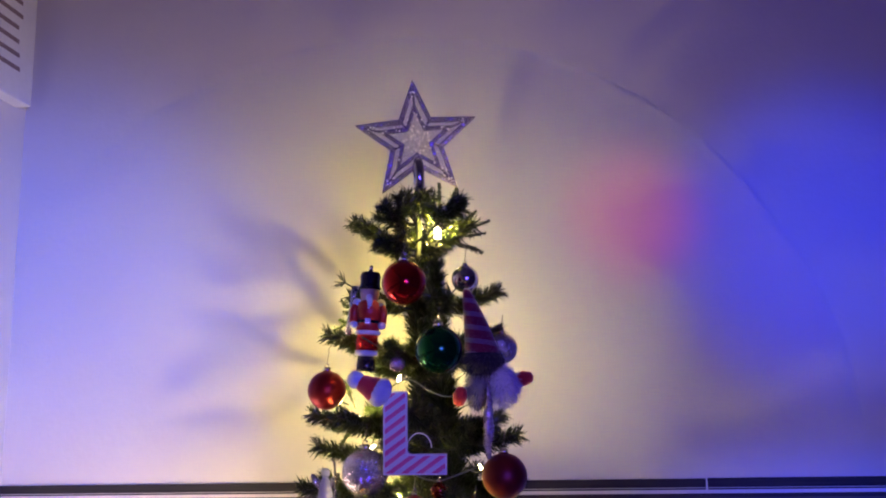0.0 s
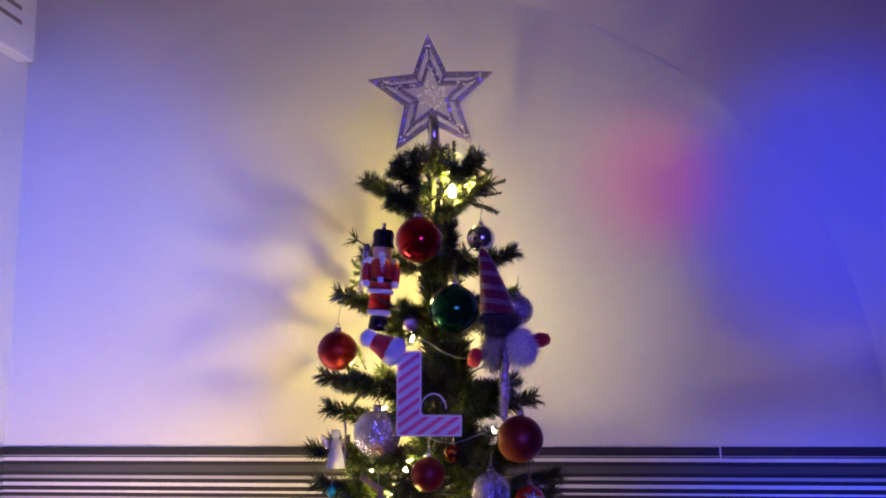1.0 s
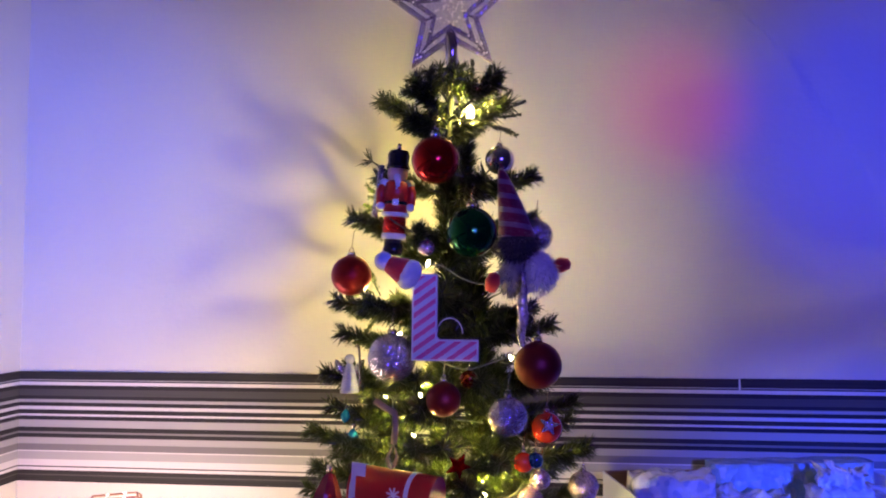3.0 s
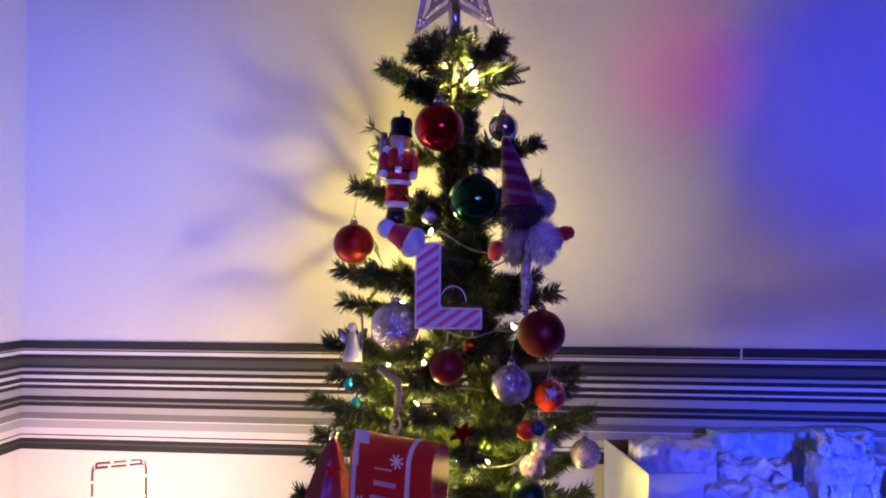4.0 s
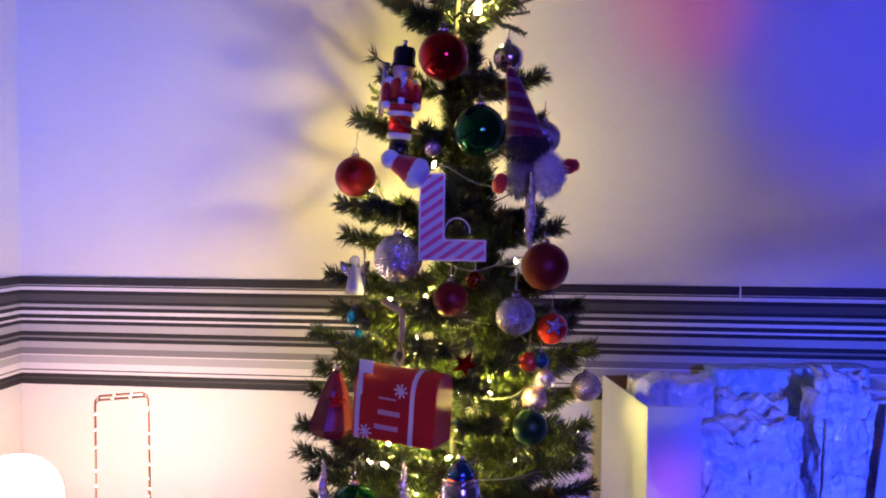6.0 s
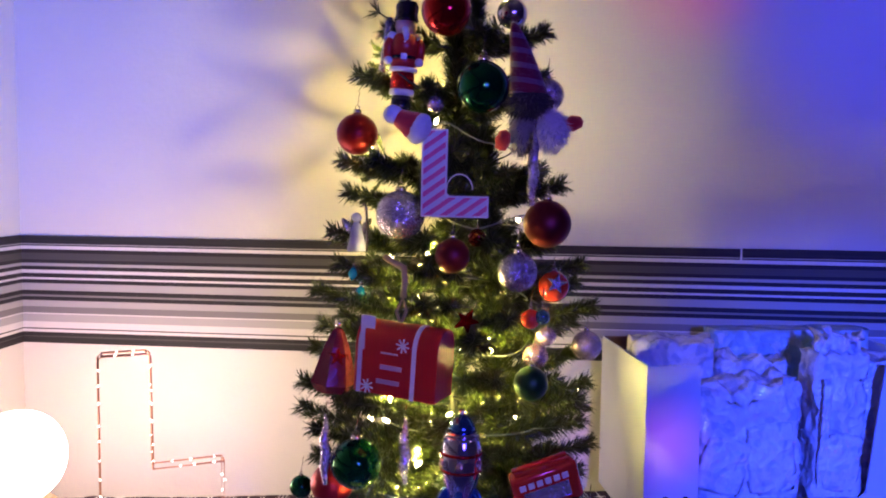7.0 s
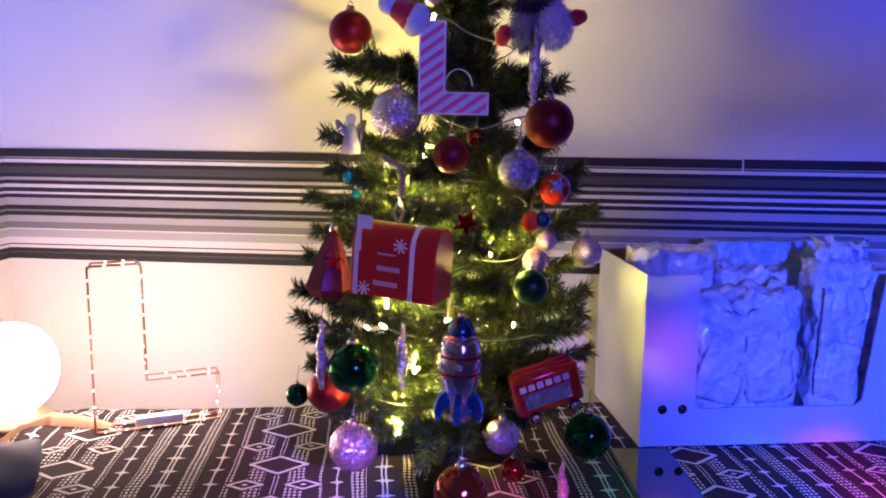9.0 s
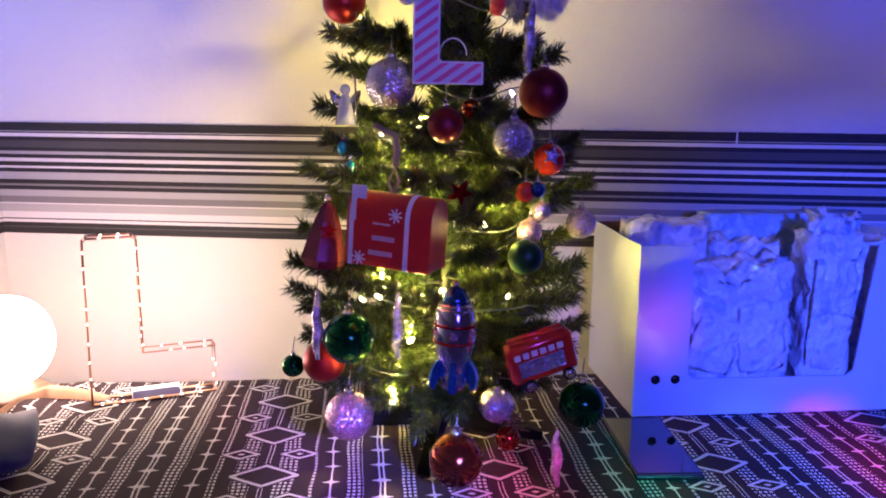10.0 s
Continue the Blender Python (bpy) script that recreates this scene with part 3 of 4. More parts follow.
def tree_star():
    t = thing("tree_topper_star", (-0.03, 1.1, 1.765), (0, -3, 4), "open silver glitter star on top of the tree", "tree star")
    outer, inner = star_outline(0.103, 0.045), star_outline(0.064, 0.027)
    for nm, a, b, lab in (("outer_rim", outer, star_outline(0.086, 0.0365), "glitter covered outer rim"), ("inner_rim", inner, star_outline(0.05, 0.021), "glitter covered inner star")):
        bm = bmesh.new()
        rows = []
        for pts, y in ((a, -0.005), (b, -0.005), (b, 0.005), (a, 0.005)):
            rows.append([bm.verts.new((x, y, z)) for x, z in pts])
        for q in range(4):
            for i in range(10):
                bm.faces.new((rows[q][i], rows[q][(i + 1) % 10], rows[(q + 1) % 4][(i + 1) % 10], rows[(q + 1) % 4][i]))
        bmesh.ops.recalc_face_normals(bm, faces=bm.faces)
        part(nm, bm, M_STARGLIT, t, lab)
    for i in range(10):
        (x0, z0), (x1, z1) = star_outline(0.088, 0.038)[i], star_outline(0.062, 0.026)[i]
        part("strut", tube(bmesh.new(), [(x0, 0, z0), (x1, 0, z1)], 0.002, 6), M_STARGLIT, t)
    rnd = random.Random(4)
    part("mesh_face", prism(bmesh.new(), star_outline(0.087, 0.037), -0.0006, 0.0006), M_STARNET, t, "fine see-through glitter net")
    # beads added for the star's glints: each mirrors the bulb below
    beads = bmesh.new()
    for i in range(170):
        k = rnd.choice((0, 1, 2, 3, 3, 4, 4))
        a, d = radians(90 + 72 * k), rnd.random() ** 1.3 * 0.092
        off = rnd.uniform(-1, 1) * 0.022 * (1 - d / 0.1)
        c = (d * math.cos(a) - off * math.sin(a), rnd.choice((-0.0065, -0.005, 0.004)), d * math.sin(a) + off * math.cos(a))
        bmesh.ops.create_icosphere(beads, subdivisions=1, radius=rnd.uniform(0.0008, 0.0017), matrix=Matrix.Translation(c))
    tagged(part("sparkle_beads", beads, M_BEAD, t, "scattered beads standing in for the glitter's sparkle", smooth=True), kind="stuff")
    part("socket", lathe(bmesh.new(), [(0.0, -0.03), (0.006, -0.032), (0.009, -0.04), (0.0095, -0.1), (0.0075, -0.1), (0.0, -0.098)], 16), M_SILVER, t, "clear plastic socket")
    return t


tree_star()

# ---- hanging ornaments ----
HANG = "ornaments on the tree"


def bauble(place, r, material, label, tilt=0.0):
    t = thing("bauble", place, (tilt, tilt * 0.6, 0), label, "bauble", HANG)
    part("ball", ball(bmesh.new(), r, seg=36), material, t)
    part("cap", lathe(bmesh.new(), [(0, r * 0.97), (r * 0.2, r * 0.965), (r * 0.21, r * 1.06), (r * 0.19, r * 1.17), (0, r * 1.18)], 16), M_CAP, t, "ribbed metal cap")
    loop = [(r * 0.11 * math.cos(a), 0, r * 1.26 + r * 0.11 * math.sin(a)) for a in [2 * math.pi * i / 10 for i in range(11)]]
    part("hook", tube(bmesh.new(), loop + [(0, 0, r * 1.37), (0.002, 0.006, r * 1.37 + 0.02)], 0.0006, 5), M_CAP, t)
    return t


for place, r, mat, label in (
    ((-0.033, 0.95, 1.514), 0.0312, M_RED, "large shiny red bauble with bright reflections"),
    ((0.047, 1.04, 1.528), 0.0203, M_SILVER, "small shiny silver bauble"),
    ((0.014, 0.95, 1.42), 0.0324, M_GREEN, "large shiny green bauble"),
    ((0.098, 1.1, 1.426), 0.0237, M_GLITTER, "silver glitter bauble behind the gnome"),
    ((-0.171, 1.075, 1.368), 0.0295, M_REDMAT, "matt red bauble hanging beside the tree"),
    ((-0.089, 0.95, 1.258), 0.0312, M_GLITTER, "large silver glitter bauble"),
    ((0.098, 0.97, 1.249), 0.0305, M_WINE, "matt wine red bauble"),
    ((-0.019, 0.92, 1.21), 0.0217, M_WINE, "small matt dark red bauble"),
    ((0.062, 0.875, 1.196), 0.0232, M_GLITTER, "silver glitter bauble with a metal cap"),
    ((0.162, 1.1, 1.068), 0.0215, M_PURPGLIT, "small lilac glitter bauble at a branch tip"),
    ((0.081, 0.94, 1.048), 0.0218, M_GREENMAT, "small matt green bauble"),
    ((-0.139, 0.92, 0.941), 0.0322, M_GREEN, "large shiny dark green bauble"),
    ((-0.189, 1.0, 0.883), 0.0296, M_REDMAT, "matt red bauble low on the tree"),
    ((-0.247, 1.05, 0.857), 0.0165, M_GREEN, "tiny shiny green bauble"),
    ((-0.131, 0.88, 0.854), 0.0301, M_PINKGLIT, "pink and silver glitter bauble"),
    ((0.05, 0.93, 0.856), 0.0224, M_PURPGLIT, "round lilac glitter bauble"),
    ((0.159, 0.95, 0.854), 0.03, M_GREEN, "dark green shiny bauble low on the tree"),
    ((0.003, 0.86, 0.811), 0.0328, M_COPPER, "shiny copper red bauble with dimples"),
    ((0.065, 0.95, 0.803), 0.0163, M_COPPER, "small shiny copper bauble"),
):
    bauble(place, r, mat, label)

# ---- the carton of wrapped things ----
BOX_TURN = 10.4
CARTON = pose(0.261, 1.176, TABLE, 0, 0, BOX_TURN)


def carton():
    t = new("display_carton")
    t.matrix_basis = CARTON
    tagged(t, "white open carton with a cut-out front standing on the cloth", "carton")
    W, Dp, H = 0.485, 0.25, 0.274
    bm = prism(bmesh.new(), [(0, 0), (W, 0), (W, H), (0.385, H), (0.376, 0.2), (0.362, 0.068), (0.352, 0.06), (0.096, 0.06), (0.087, 0.066), (0.085, H), (0, H)], 0, 0.003)
    part("front_panel", bm, M_CARD, t)
    # holes are not cut: black discs give their dark inside
    for x in (0.035, 0.067):
        part("hole_disc", lathe(bmesh.new(), [(0, -0.0006), (0.0075, -0.0006), (0.0075, 0.0004), (0, 0.0004)], 16, 0, pose(x, -0.0001, 0.06, 90)), M_BLACK, t, "small black disc for the dark of a punched hole")
    part("side_panel", box(0, 0.003, 0.0031, Dp, 0, H), M_CARD, t)
    part("side_panel", box(W - 0.003, W, 0.0031, Dp, 0, H), M_CARD, t)
    part("back_panel", box(0.0031, W - 0.0031, Dp - 0.003, Dp, 0, H), M_KRAFT, t, "brown inside of the back panel")
    part("bottom_panel", box(0.0031, W - 0.0031, 0.0031, Dp - 0.0031, 0, 0.003), M_KRAFT, t)
    return t


carton()

# ---- packs in the carton ----


def film(name, base, tint):
    """Clear creased wrapping over pale printed paper."""
    m, t, p = node_mat(name)
    tc = t.nodes.new("ShaderNodeTexCoord")
    wn = t.nodes.new("ShaderNodeTexNoise")
    wn.inputs["Scale"].default_value = 16.0
    link(t, tc.outputs["Object"], wn.inputs["Vector"])
    mx = t.nodes.new("ShaderNodeMix")
    mx.data_type = "VECTOR"
    mx.inputs[0].default_value = 0.09
    link(t, tc.outputs["Object"], mx.inputs[4])
    link(t, wn.outputs["Color"], mx.inputs[5])
    v = t.nodes.new("ShaderNodeTexVoronoi")
    v.inputs["Scale"].default_value = 34.0
    link(t, mx.outputs[1], v.inputs["Vector"])
    n = noise_node(t, 18.0, 5)
    shade = mix_col(t, n, base, tuple(c * 0.7 for c in base))
    mark = t.nodes.new("ShaderNodeMapRange")
    mark.inputs["From Min"].default_value, mark.inputs["From Max"].default_value, mark.inputs["To Max"].default_value = 0.56, 0.62, 0.55
    link(t, noise_node(t, 42.0, 1), mark.inputs["Value"])
    link(t, mix_col(t, mark.outputs[0], shade, tint), p.inputs["Base Color"])
    p.inputs["Roughness"].default_value, p.inputs["Coat Weight"].default_value, p.inputs["Coat Roughness"].default_value = 0.3, 1.0, 0.07
    folds = noise_node(t, 26.0, 5, "Object", 0.6, (1, 1, 0.7))
    bump(t, p, math_node(t, "ADD", math_node(t, "MULTIPLY", v.outputs["Distance"], 0.8), folds), 0.75, 0.014)
    return m


M_PAPER = film("printed_paper", (0.9, 0.88, 0.88), (0.4, 0.48, 0.66))
M_FILM = film("clear_wrap", (0.86, 0.84, 0.84), (0.3, 0.38, 0.56))
M_FILMBLUE = film("blue_wrap", (0.4, 0.6, 0.72), (0.72, 0.76, 0.8))


def pack(name, x0, x1, y0, y1, z1, mat, seed, label, crumple=0.006, ruffle=True, panels=()):
    """A soft wrapped pack, creased, standing in the carton."""
    t = new(name)
    t.matrix_basis = CARTON
    tagged(t, label, "wrapped pack", "packs in the carton")
    bm = bmesh.new()
    nx, ny, nz = 26, 12, 34
    w, d, h = x1 - x0, y1 - y0, z1 - 0.004

    def at(a, b, c):
        # a superellipse section that pinches towards the top
        px, py = 2 * a - 1, 2 * b - 1
        pin = 1 - 0.1 * max(0, c - 0.75) * 4 * abs(py)
        x, y, z = x0 + w * (0.5 + 0.5 * px * (0.97 - 0.05 * abs(py) ** 3)), y0 + d * (0.5 + 0.5 * py * (0.94 - 0.12 * abs(px) ** 4) * pin), 0.004 + h * c
        s = Vector((x * 30, y * 30, z * 26 + seed * 9))
        k = crumple * (0.3 + 0.7 * c)
        x += k * noise.noise(s) + 0.4 * k * noise.noise(s * 3.1)
        y += k * noise.noise(s + Vector((5, 9, 1))) + 0.5 * k * noise.noise(s * 2.7)
        z += (1.6 * k * noise.noise(s + Vector((2, 4, 8))) + 0.8 * k * noise.noise(s * 2.9)) * (c > 0.05)
        return (min(max(x, 0.006), 0.478), min(max(y, 0.007), 0.243), max(z, 0.0045))

    cache = {}

    def vert(i, j, k):
        if (i, j, k) not in cache:
            cache[i, j, k] = bm.verts.new(at(i / nx, j / ny, k / nz))
        return cache[i, j, k]

    for k in range(nz):
        for i in range(nx):
            for j, flip in ((0, False), (ny, True)):
                q = [vert(i, j, k), vert(i + 1, j, k), vert(i + 1, j, k + 1), vert(i, j, k + 1)]
                bm.faces.new(q[::-1] if flip else q)
        for j in range(ny):
            for i, flip in ((0, True), (nx, False)):
                q = [vert(i, j, k), vert(i, j + 1, k), vert(i, j + 1, k + 1), vert(i, j, k + 1)]
                bm.faces.new(q[::-1] if flip else q)
    for i in range(nx):
        for j in range(ny):
            bm.faces.new((vert(i, j, nz), vert(i + 1, j, nz), vert(i + 1, j + 1, nz), vert(i, j + 1, nz)))
            bm.faces.new((vert(i, j + 1, 0), vert(i + 1, j + 1, 0), vert(i + 1, j, 0), vert(i, j, 0)))
    part("wrapping", bm, mat, t, smooth=True)
    for a, b, c, d, lean in panels:
        # soft folded layers pressed against the film, one over another
        bm = bmesh.new()
        n = 14
        grid = []
        for j in range(n + 1):
            row = []
            for i in range(n + 1):
                u, v = 2 * i / n - 1, 2 * j / n - 1
                rim = math.sqrt((1 - u * u) * (1 - v * v))
                q = Vector((u * 1.3 + seed, v * 1.9 + a * 40, lean))
                bulge = 0.006 * rim - 0.0025 + 0.005 * noise.noise(q * 1.3) + 0.003 * abs(noise.noise(q * 3.1))
                row.append(bm.verts.new(((b - a) / 2 * u * (1 - 0.08 * abs(v) ** 4) + 0.002 * noise.noise(q * 2.2), -bulge, (d - c) / 2 * v * (1 - 0.1 * abs(u) ** 4) + 0.003 * noise.noise(q * 1.3))))
            grid.append(row)
        for j in range(n):
            for i in range(n):
                bm.faces.new((grid[j][i], grid[j][i + 1], grid[j + 1][i + 1], grid[j + 1][i])).smooth = True
        ob = part("folded_layer", bm, M_PAPER, t, "pale printed layer under the film")
        ob.matrix_basis = pose((a + b) / 2, y0 - 0.001, (c + d) / 2, 2, lean, 0)
        sol = ob.modifiers.new("thick", "SOLIDIFY")
        sol.thickness = 0.002
    if not ruffle:
        return t
    ruff = bmesh.new()
    rows = []
    for r in range(6):
        row = []
        for i in range(33):
            a = i / 32
            g = 0.014 * r * noise.noise((a * 14, seed * 3.0, r * 0.3))
            row.append(ruff.verts.new((x0 + 0.01 + (w - 0.02) * a, (y0 + y1) / 2 + g + 0.012 * math.sin(a * 21 + seed) * r / 5, 0.002 + h - 0.012 + 0.009 * r + 0.012 * noise.noise((a * 9, seed, 2.0)) * r / 3)))
        rows.append(row)
    for a, b in zip(rows, rows[1:]):
        for i in range(32):
            ruff.faces.new((a[i], a[i + 1], b[i + 1], b[i])).smooth = True
    ob = part("gathered_top", ruff, mat, t, "crinkled gathered end of the wrapping")
    sol = ob.modifiers.new("thick", "SOLIDIFY")
    sol.thickness = 0.0008
    return t


pack("printed_pack", 0.17, 0.475, 0.165, 0.235, 0.298, M_FILMBLUE, 1, "flat pale blue wrapped pack at the back of the carton", 0.0012, False)
pack("wrapped_pack", 0.008, 0.15, 0.085, 0.16, 0.296, M_FILM, 2, "smooth rounded pack in glossy clear film", 0.007, False)
pack("wrapped_pack", 0.09, 0.264, 0.012, 0.082, 0.24, M_FILM, 3, "white folded cloths in creased clear film", 0.014, False, ((0.092, 0.172, 0.064, 0.155, 14), (0.17, 0.25, 0.062, 0.18, -6)))
pack("wrapped_pack", 0.16, 0.275, 0.087, 0.158, 0.262, M_FILM, 7, "soft clear wrapped pack behind the others", 0.01, False)
pack("wrapped_pack", 0.282, 0.366, 0.012, 0.08, 0.285, M_FILM, 5, "tall clear wrapped pack with a knotted top", 0.011, True, ((0.298, 0.358, 0.064, 0.16, 4), (0.287, 0.302, 0.07, 0.25, 1)))
pack("wrapped_pack", 0.373, 0.47, 0.03, 0.14, 0.27, M_FILM, 6, "clear wrapped pack against the carton side", 0.008, False)

# ---- things on the cloth ----


def letter_lamp():
    """An open wire letter with tiny lamps."""
    a = Vector((-0.592, 1.119))
    t = thing("wire_letter_lamp", (a.x, a.y, TABLE), (0, 0, 28.6), "copper wire letter L wound with tiny lights standing on the cloth", "letter lamp")
    H, W, S, U, Dp = 0.272, 0.192, 0.078, 0.082, 0.03
    outline = [(0, 0.004), (W, 0.004), (W, U), (S + 0.002, U), (S, H - 0.004), (S - 0.006, H), (0.006, H), (0, H - 0.006)]
    for y, n in ((0, "front_wire"), (Dp, "back_wire")):
        pts = [(x, y, z) for x, z in outline]
        part(n, tube(bmesh.new(), pts + pts[:1], 0.0019, 6), M_ROSE, t)
    for x, z in (outline[0], outline[1], outline[2], outline[3], outline[5], outline[6]):
        part("cross_wire", tube(bmesh.new(), [(x, 0, z), (x, Dp, z)], 0.0016, 6), M_ROSE, t)
    part("battery_box", box(0.06, 0.135, 0.006, 0.026, 0.0015, 0.017, 0.002), M_WHITE, t, "small pale battery box")
    rnd = random.Random(11)
    for y in (0, Dp):
        for (x0, z0), (x1, z1) in zip(outline, outline[1:] + outline[:1]):
            ln = math.hypot(x1 - x0, z1 - z0)
            for k in range(int(ln / 0.03)):
                f = (k + rnd.uniform(0.3, 0.7)) / (ln / 0.03)
                o = part("lamp", ball(bmesh.new(), 0.0015, seg=8), M_TINY, t)
                o.location = (x0 + (x1 - x0) * f, y - 0.002, z0 + (z1 - z0) * f + 0.001)
    return t


M_ROSE = surface("rose_wire", (0.55, 0.27, 0.17), 0.3, metal=0.9, vary=0.1)
M_TINY = glow("tiny_glow", (1.0, 0.86, 0.7), 9.0)
letter_lamp()


def globe_lamp():
    t = thing("globe_lamp", (GLOBE[0], GLOBE[1], TABLE), (0, 0, 0), "glowing white frosted globe lamp on a wooden foot", "table lamp")
    gz = GLOBE[2] - TABLE
    prof = [(0.074 * math.sin(a) ** 0.9, gz + 0.003 + 0.075 * math.cos(a)) for a in [math.pi * k / 26 for k in range(1, 24)]]
    prof = [(0.0, gz + 0.078)] + prof
    part("globe", lathe(bmesh.new(), prof, 40), M_GLOBE, t, "lit frosted glass globe", smooth=True)
    part("foot", lathe(bmesh.new(), [(0.0, 0.0), (0.06, 0.0), (0.062, 0.004), (0.058, 0.009), (0.04, 0.012), (0.035, 0.019), (0.0, 0.019)], 32), M_WOOD, t, "round wooden foot", smooth=True)
    return t


globe_lamp()


def grey_cloth():
    """A rumpled grey sleeve of cloth."""
    bm = bmesh.new()
    n, m = 30, 22
    rings = []
    for i in range(n + 1):
        s = i / n
        ring = []
        for k in range(m):
            a = 2 * math.pi * k / m
            r = 0.05 + 0.018 * s
            x = -0.18 + 0.2 * s
            y = r * 1.1 * math.cos(a) + 0.01 * noise.noise((s * 5, a, 1))
            z = 0.03 + 0.03 * math.sin(a) * (1 - 0.25 * s) + 0.006 * noise.noise((s * 7, math.cos(a) * 2, 3))
            ring.append(bm.verts.new((x + 0.012 * math.sin(a), y, max(z, 0.001))))
        rings.append(ring)
    for a, b in zip(rings, rings[1:]):
        for k in range(m):
            bm.faces.new((a[k], b[k], b[(k + 1) % m], a[(k + 1) % m])).smooth = True
    ob = part("folded_garment", bm, M_GREY)
    ob.matrix_basis = pose(-0.6, 0.925, TABLE, 0, 0, 32)
    sol = ob.modifiers.new("thick", "SOLIDIFY")
    sol.thickness = 0.004
    return tagged(ob, "rumpled grey cloth sleeve lying on the tablecloth", "garment")


grey_cloth()


def tablet():
    t = thing("tablet", (0.268, 1.055, TABLE + 0.001), (0, 0, 7), "black glossy tablet lying flat before the carton", "tablet")
    part("body", box(-0.046, 0.046, -0.1, 0.1, 0, 0.007, 0.002), M_BLACK, t)
    part("screen", box(-0.042, 0.042, -0.092, 0.092, 0.0072, 0.0078), M_SCREEN, t, "dark switched-off glass screen")
    return t


M_SCREEN = surface("dark_glass", (0.006, 0.006, 0.008), 0.06, vary=0.05, bumpy=0, coat=1.0)
tablet()


def wall_picture():
    """A canvas print on the side wall, near the corner."""
    t = thing("wall_picture", (WALL_X, 1.17, 1.995), (0, 0, 0), "white canvas print with lines of faint writing on the side wall", "picture")
    part("canvas", box(0.0, 0.035, -0.3, 0.295, 0.0, 0.45, 0.003), M_WHITE, t)
    for k in range(12):
        part("text_line", box(0.0353, 0.0357, -0.25 + 0.01 * (k % 3), 0.245 - 0.004 * (k % 4), 0.062 + 0.03 * k, 0.072 + 0.03 * k), M_GREYINK, t)
    return t


M_GREYINK = surface("faded_ink", (0.27, 0.2, 0.2), 0.7, vary=0.1)
wall_picture()

# ---- figures and shaped ornaments ----


def figure_soldier():
    """A small painted toy figure, one mesh."""
    mats = (M_BLACK, M_SKIN, M_WHITE, M_REDPAINT, M_REDGLIT, M_GLITTER, M_CAP)
    bm = bmesh.new()
    lathe(bm, [(0, 0), (0.013, 0), (0.014, 0.008), (0.012, 0.022), (0.0, 0.0225)], 18, 0)
    lathe(bm, [(0.0, 0.0225), (0.0165, 0.0225), (0.017, 0.026), (0.0165, 0.03), (0, 0.0305)], 20, 2)
    lathe(bm, [(0, 0.0305), (0.0155, 0.0305), (0.016, 0.045), (0.015, 0.053), (0, 0.0535)], 20, 4)
    lathe(bm, [(0, 0.0535), (0.019, 0.0535), (0.0195, 0.056), (0.019, 0.059), (0, 0.0595)], 20, 2)
    lathe(bm, [(0, 0.0595), (0.0165, 0.0595), (0.017, 0.068), (0.0165, 0.07), (0, 0.0705)], 20, 3)
    lathe(bm, [(0, 0.0705), (0.017, 0.0705), (0.0172, 0.0745), (0, 0.075)], 20, 0)
    lathe(bm, [(0, 0.075), (0.0168, 0.075), (0.018, 0.088), (0.0165, 0.1), (0.011, 0.104), (0, 0.1045)], 20, 3)
    lathe(bm, [(0, 0.1), (0.0125, 0.1045), (0.0145, 0.113), (0.014, 0.121), (0, 0.122)], 20, 1)
    lathe(bm, [(0, 0.12), (0.0155, 0.12), (0.0165, 0.1225), (0.0155, 0.125), (0.0145, 0.13), (0.0155, 0.14), (0.013, 0.146), (0, 0.148)], 20, 0)
    lathe(bm, [(0, 0.148), (0.003, 0.148), (0.003, 0.156), (0, 0.157)], 10, 6)
    block(bm, -0.0045, 0.0045, -0.0185, -0.0165, 0.068, 0.077, 0.0005, 6)
    for k in range(5):
        ball(bm, 0.0055 - 0.0007 * k, (0.0015 * math.sin(k), -0.0145, 0.107 - 0.0052 * k), 2, 12)
    for sx in (-1, 1):
        tube(bm, [(sx * 0.017, 0, 0.1), (sx * 0.022, -0.002, 0.088), (sx * 0.021, -0.006, 0.071)], 0.0058, 10, 3)
        ball(bm, 0.006, (sx * 0.0205, -0.007, 0.067), 2, 12)
        ball(bm, 0.0072, (sx * 0.0175, 0, 0.0995), 2, 12)
    tube(bm, [(-0.023, 0.004, 0.125), (-0.025, 0.003, 0.09), (-0.029, 0.002, 0.052)], 0.0045, 8, 5)
    ob = part("toy_soldier_ornament", bm, mats)
    ob.matrix_basis = pose(-0.101, 1.02, 1.394, 0, 3.5, 8)
    return tagged(ob, "painted toy figure in red coat and black hat", "figure ornament", HANG)


figure_soldier()


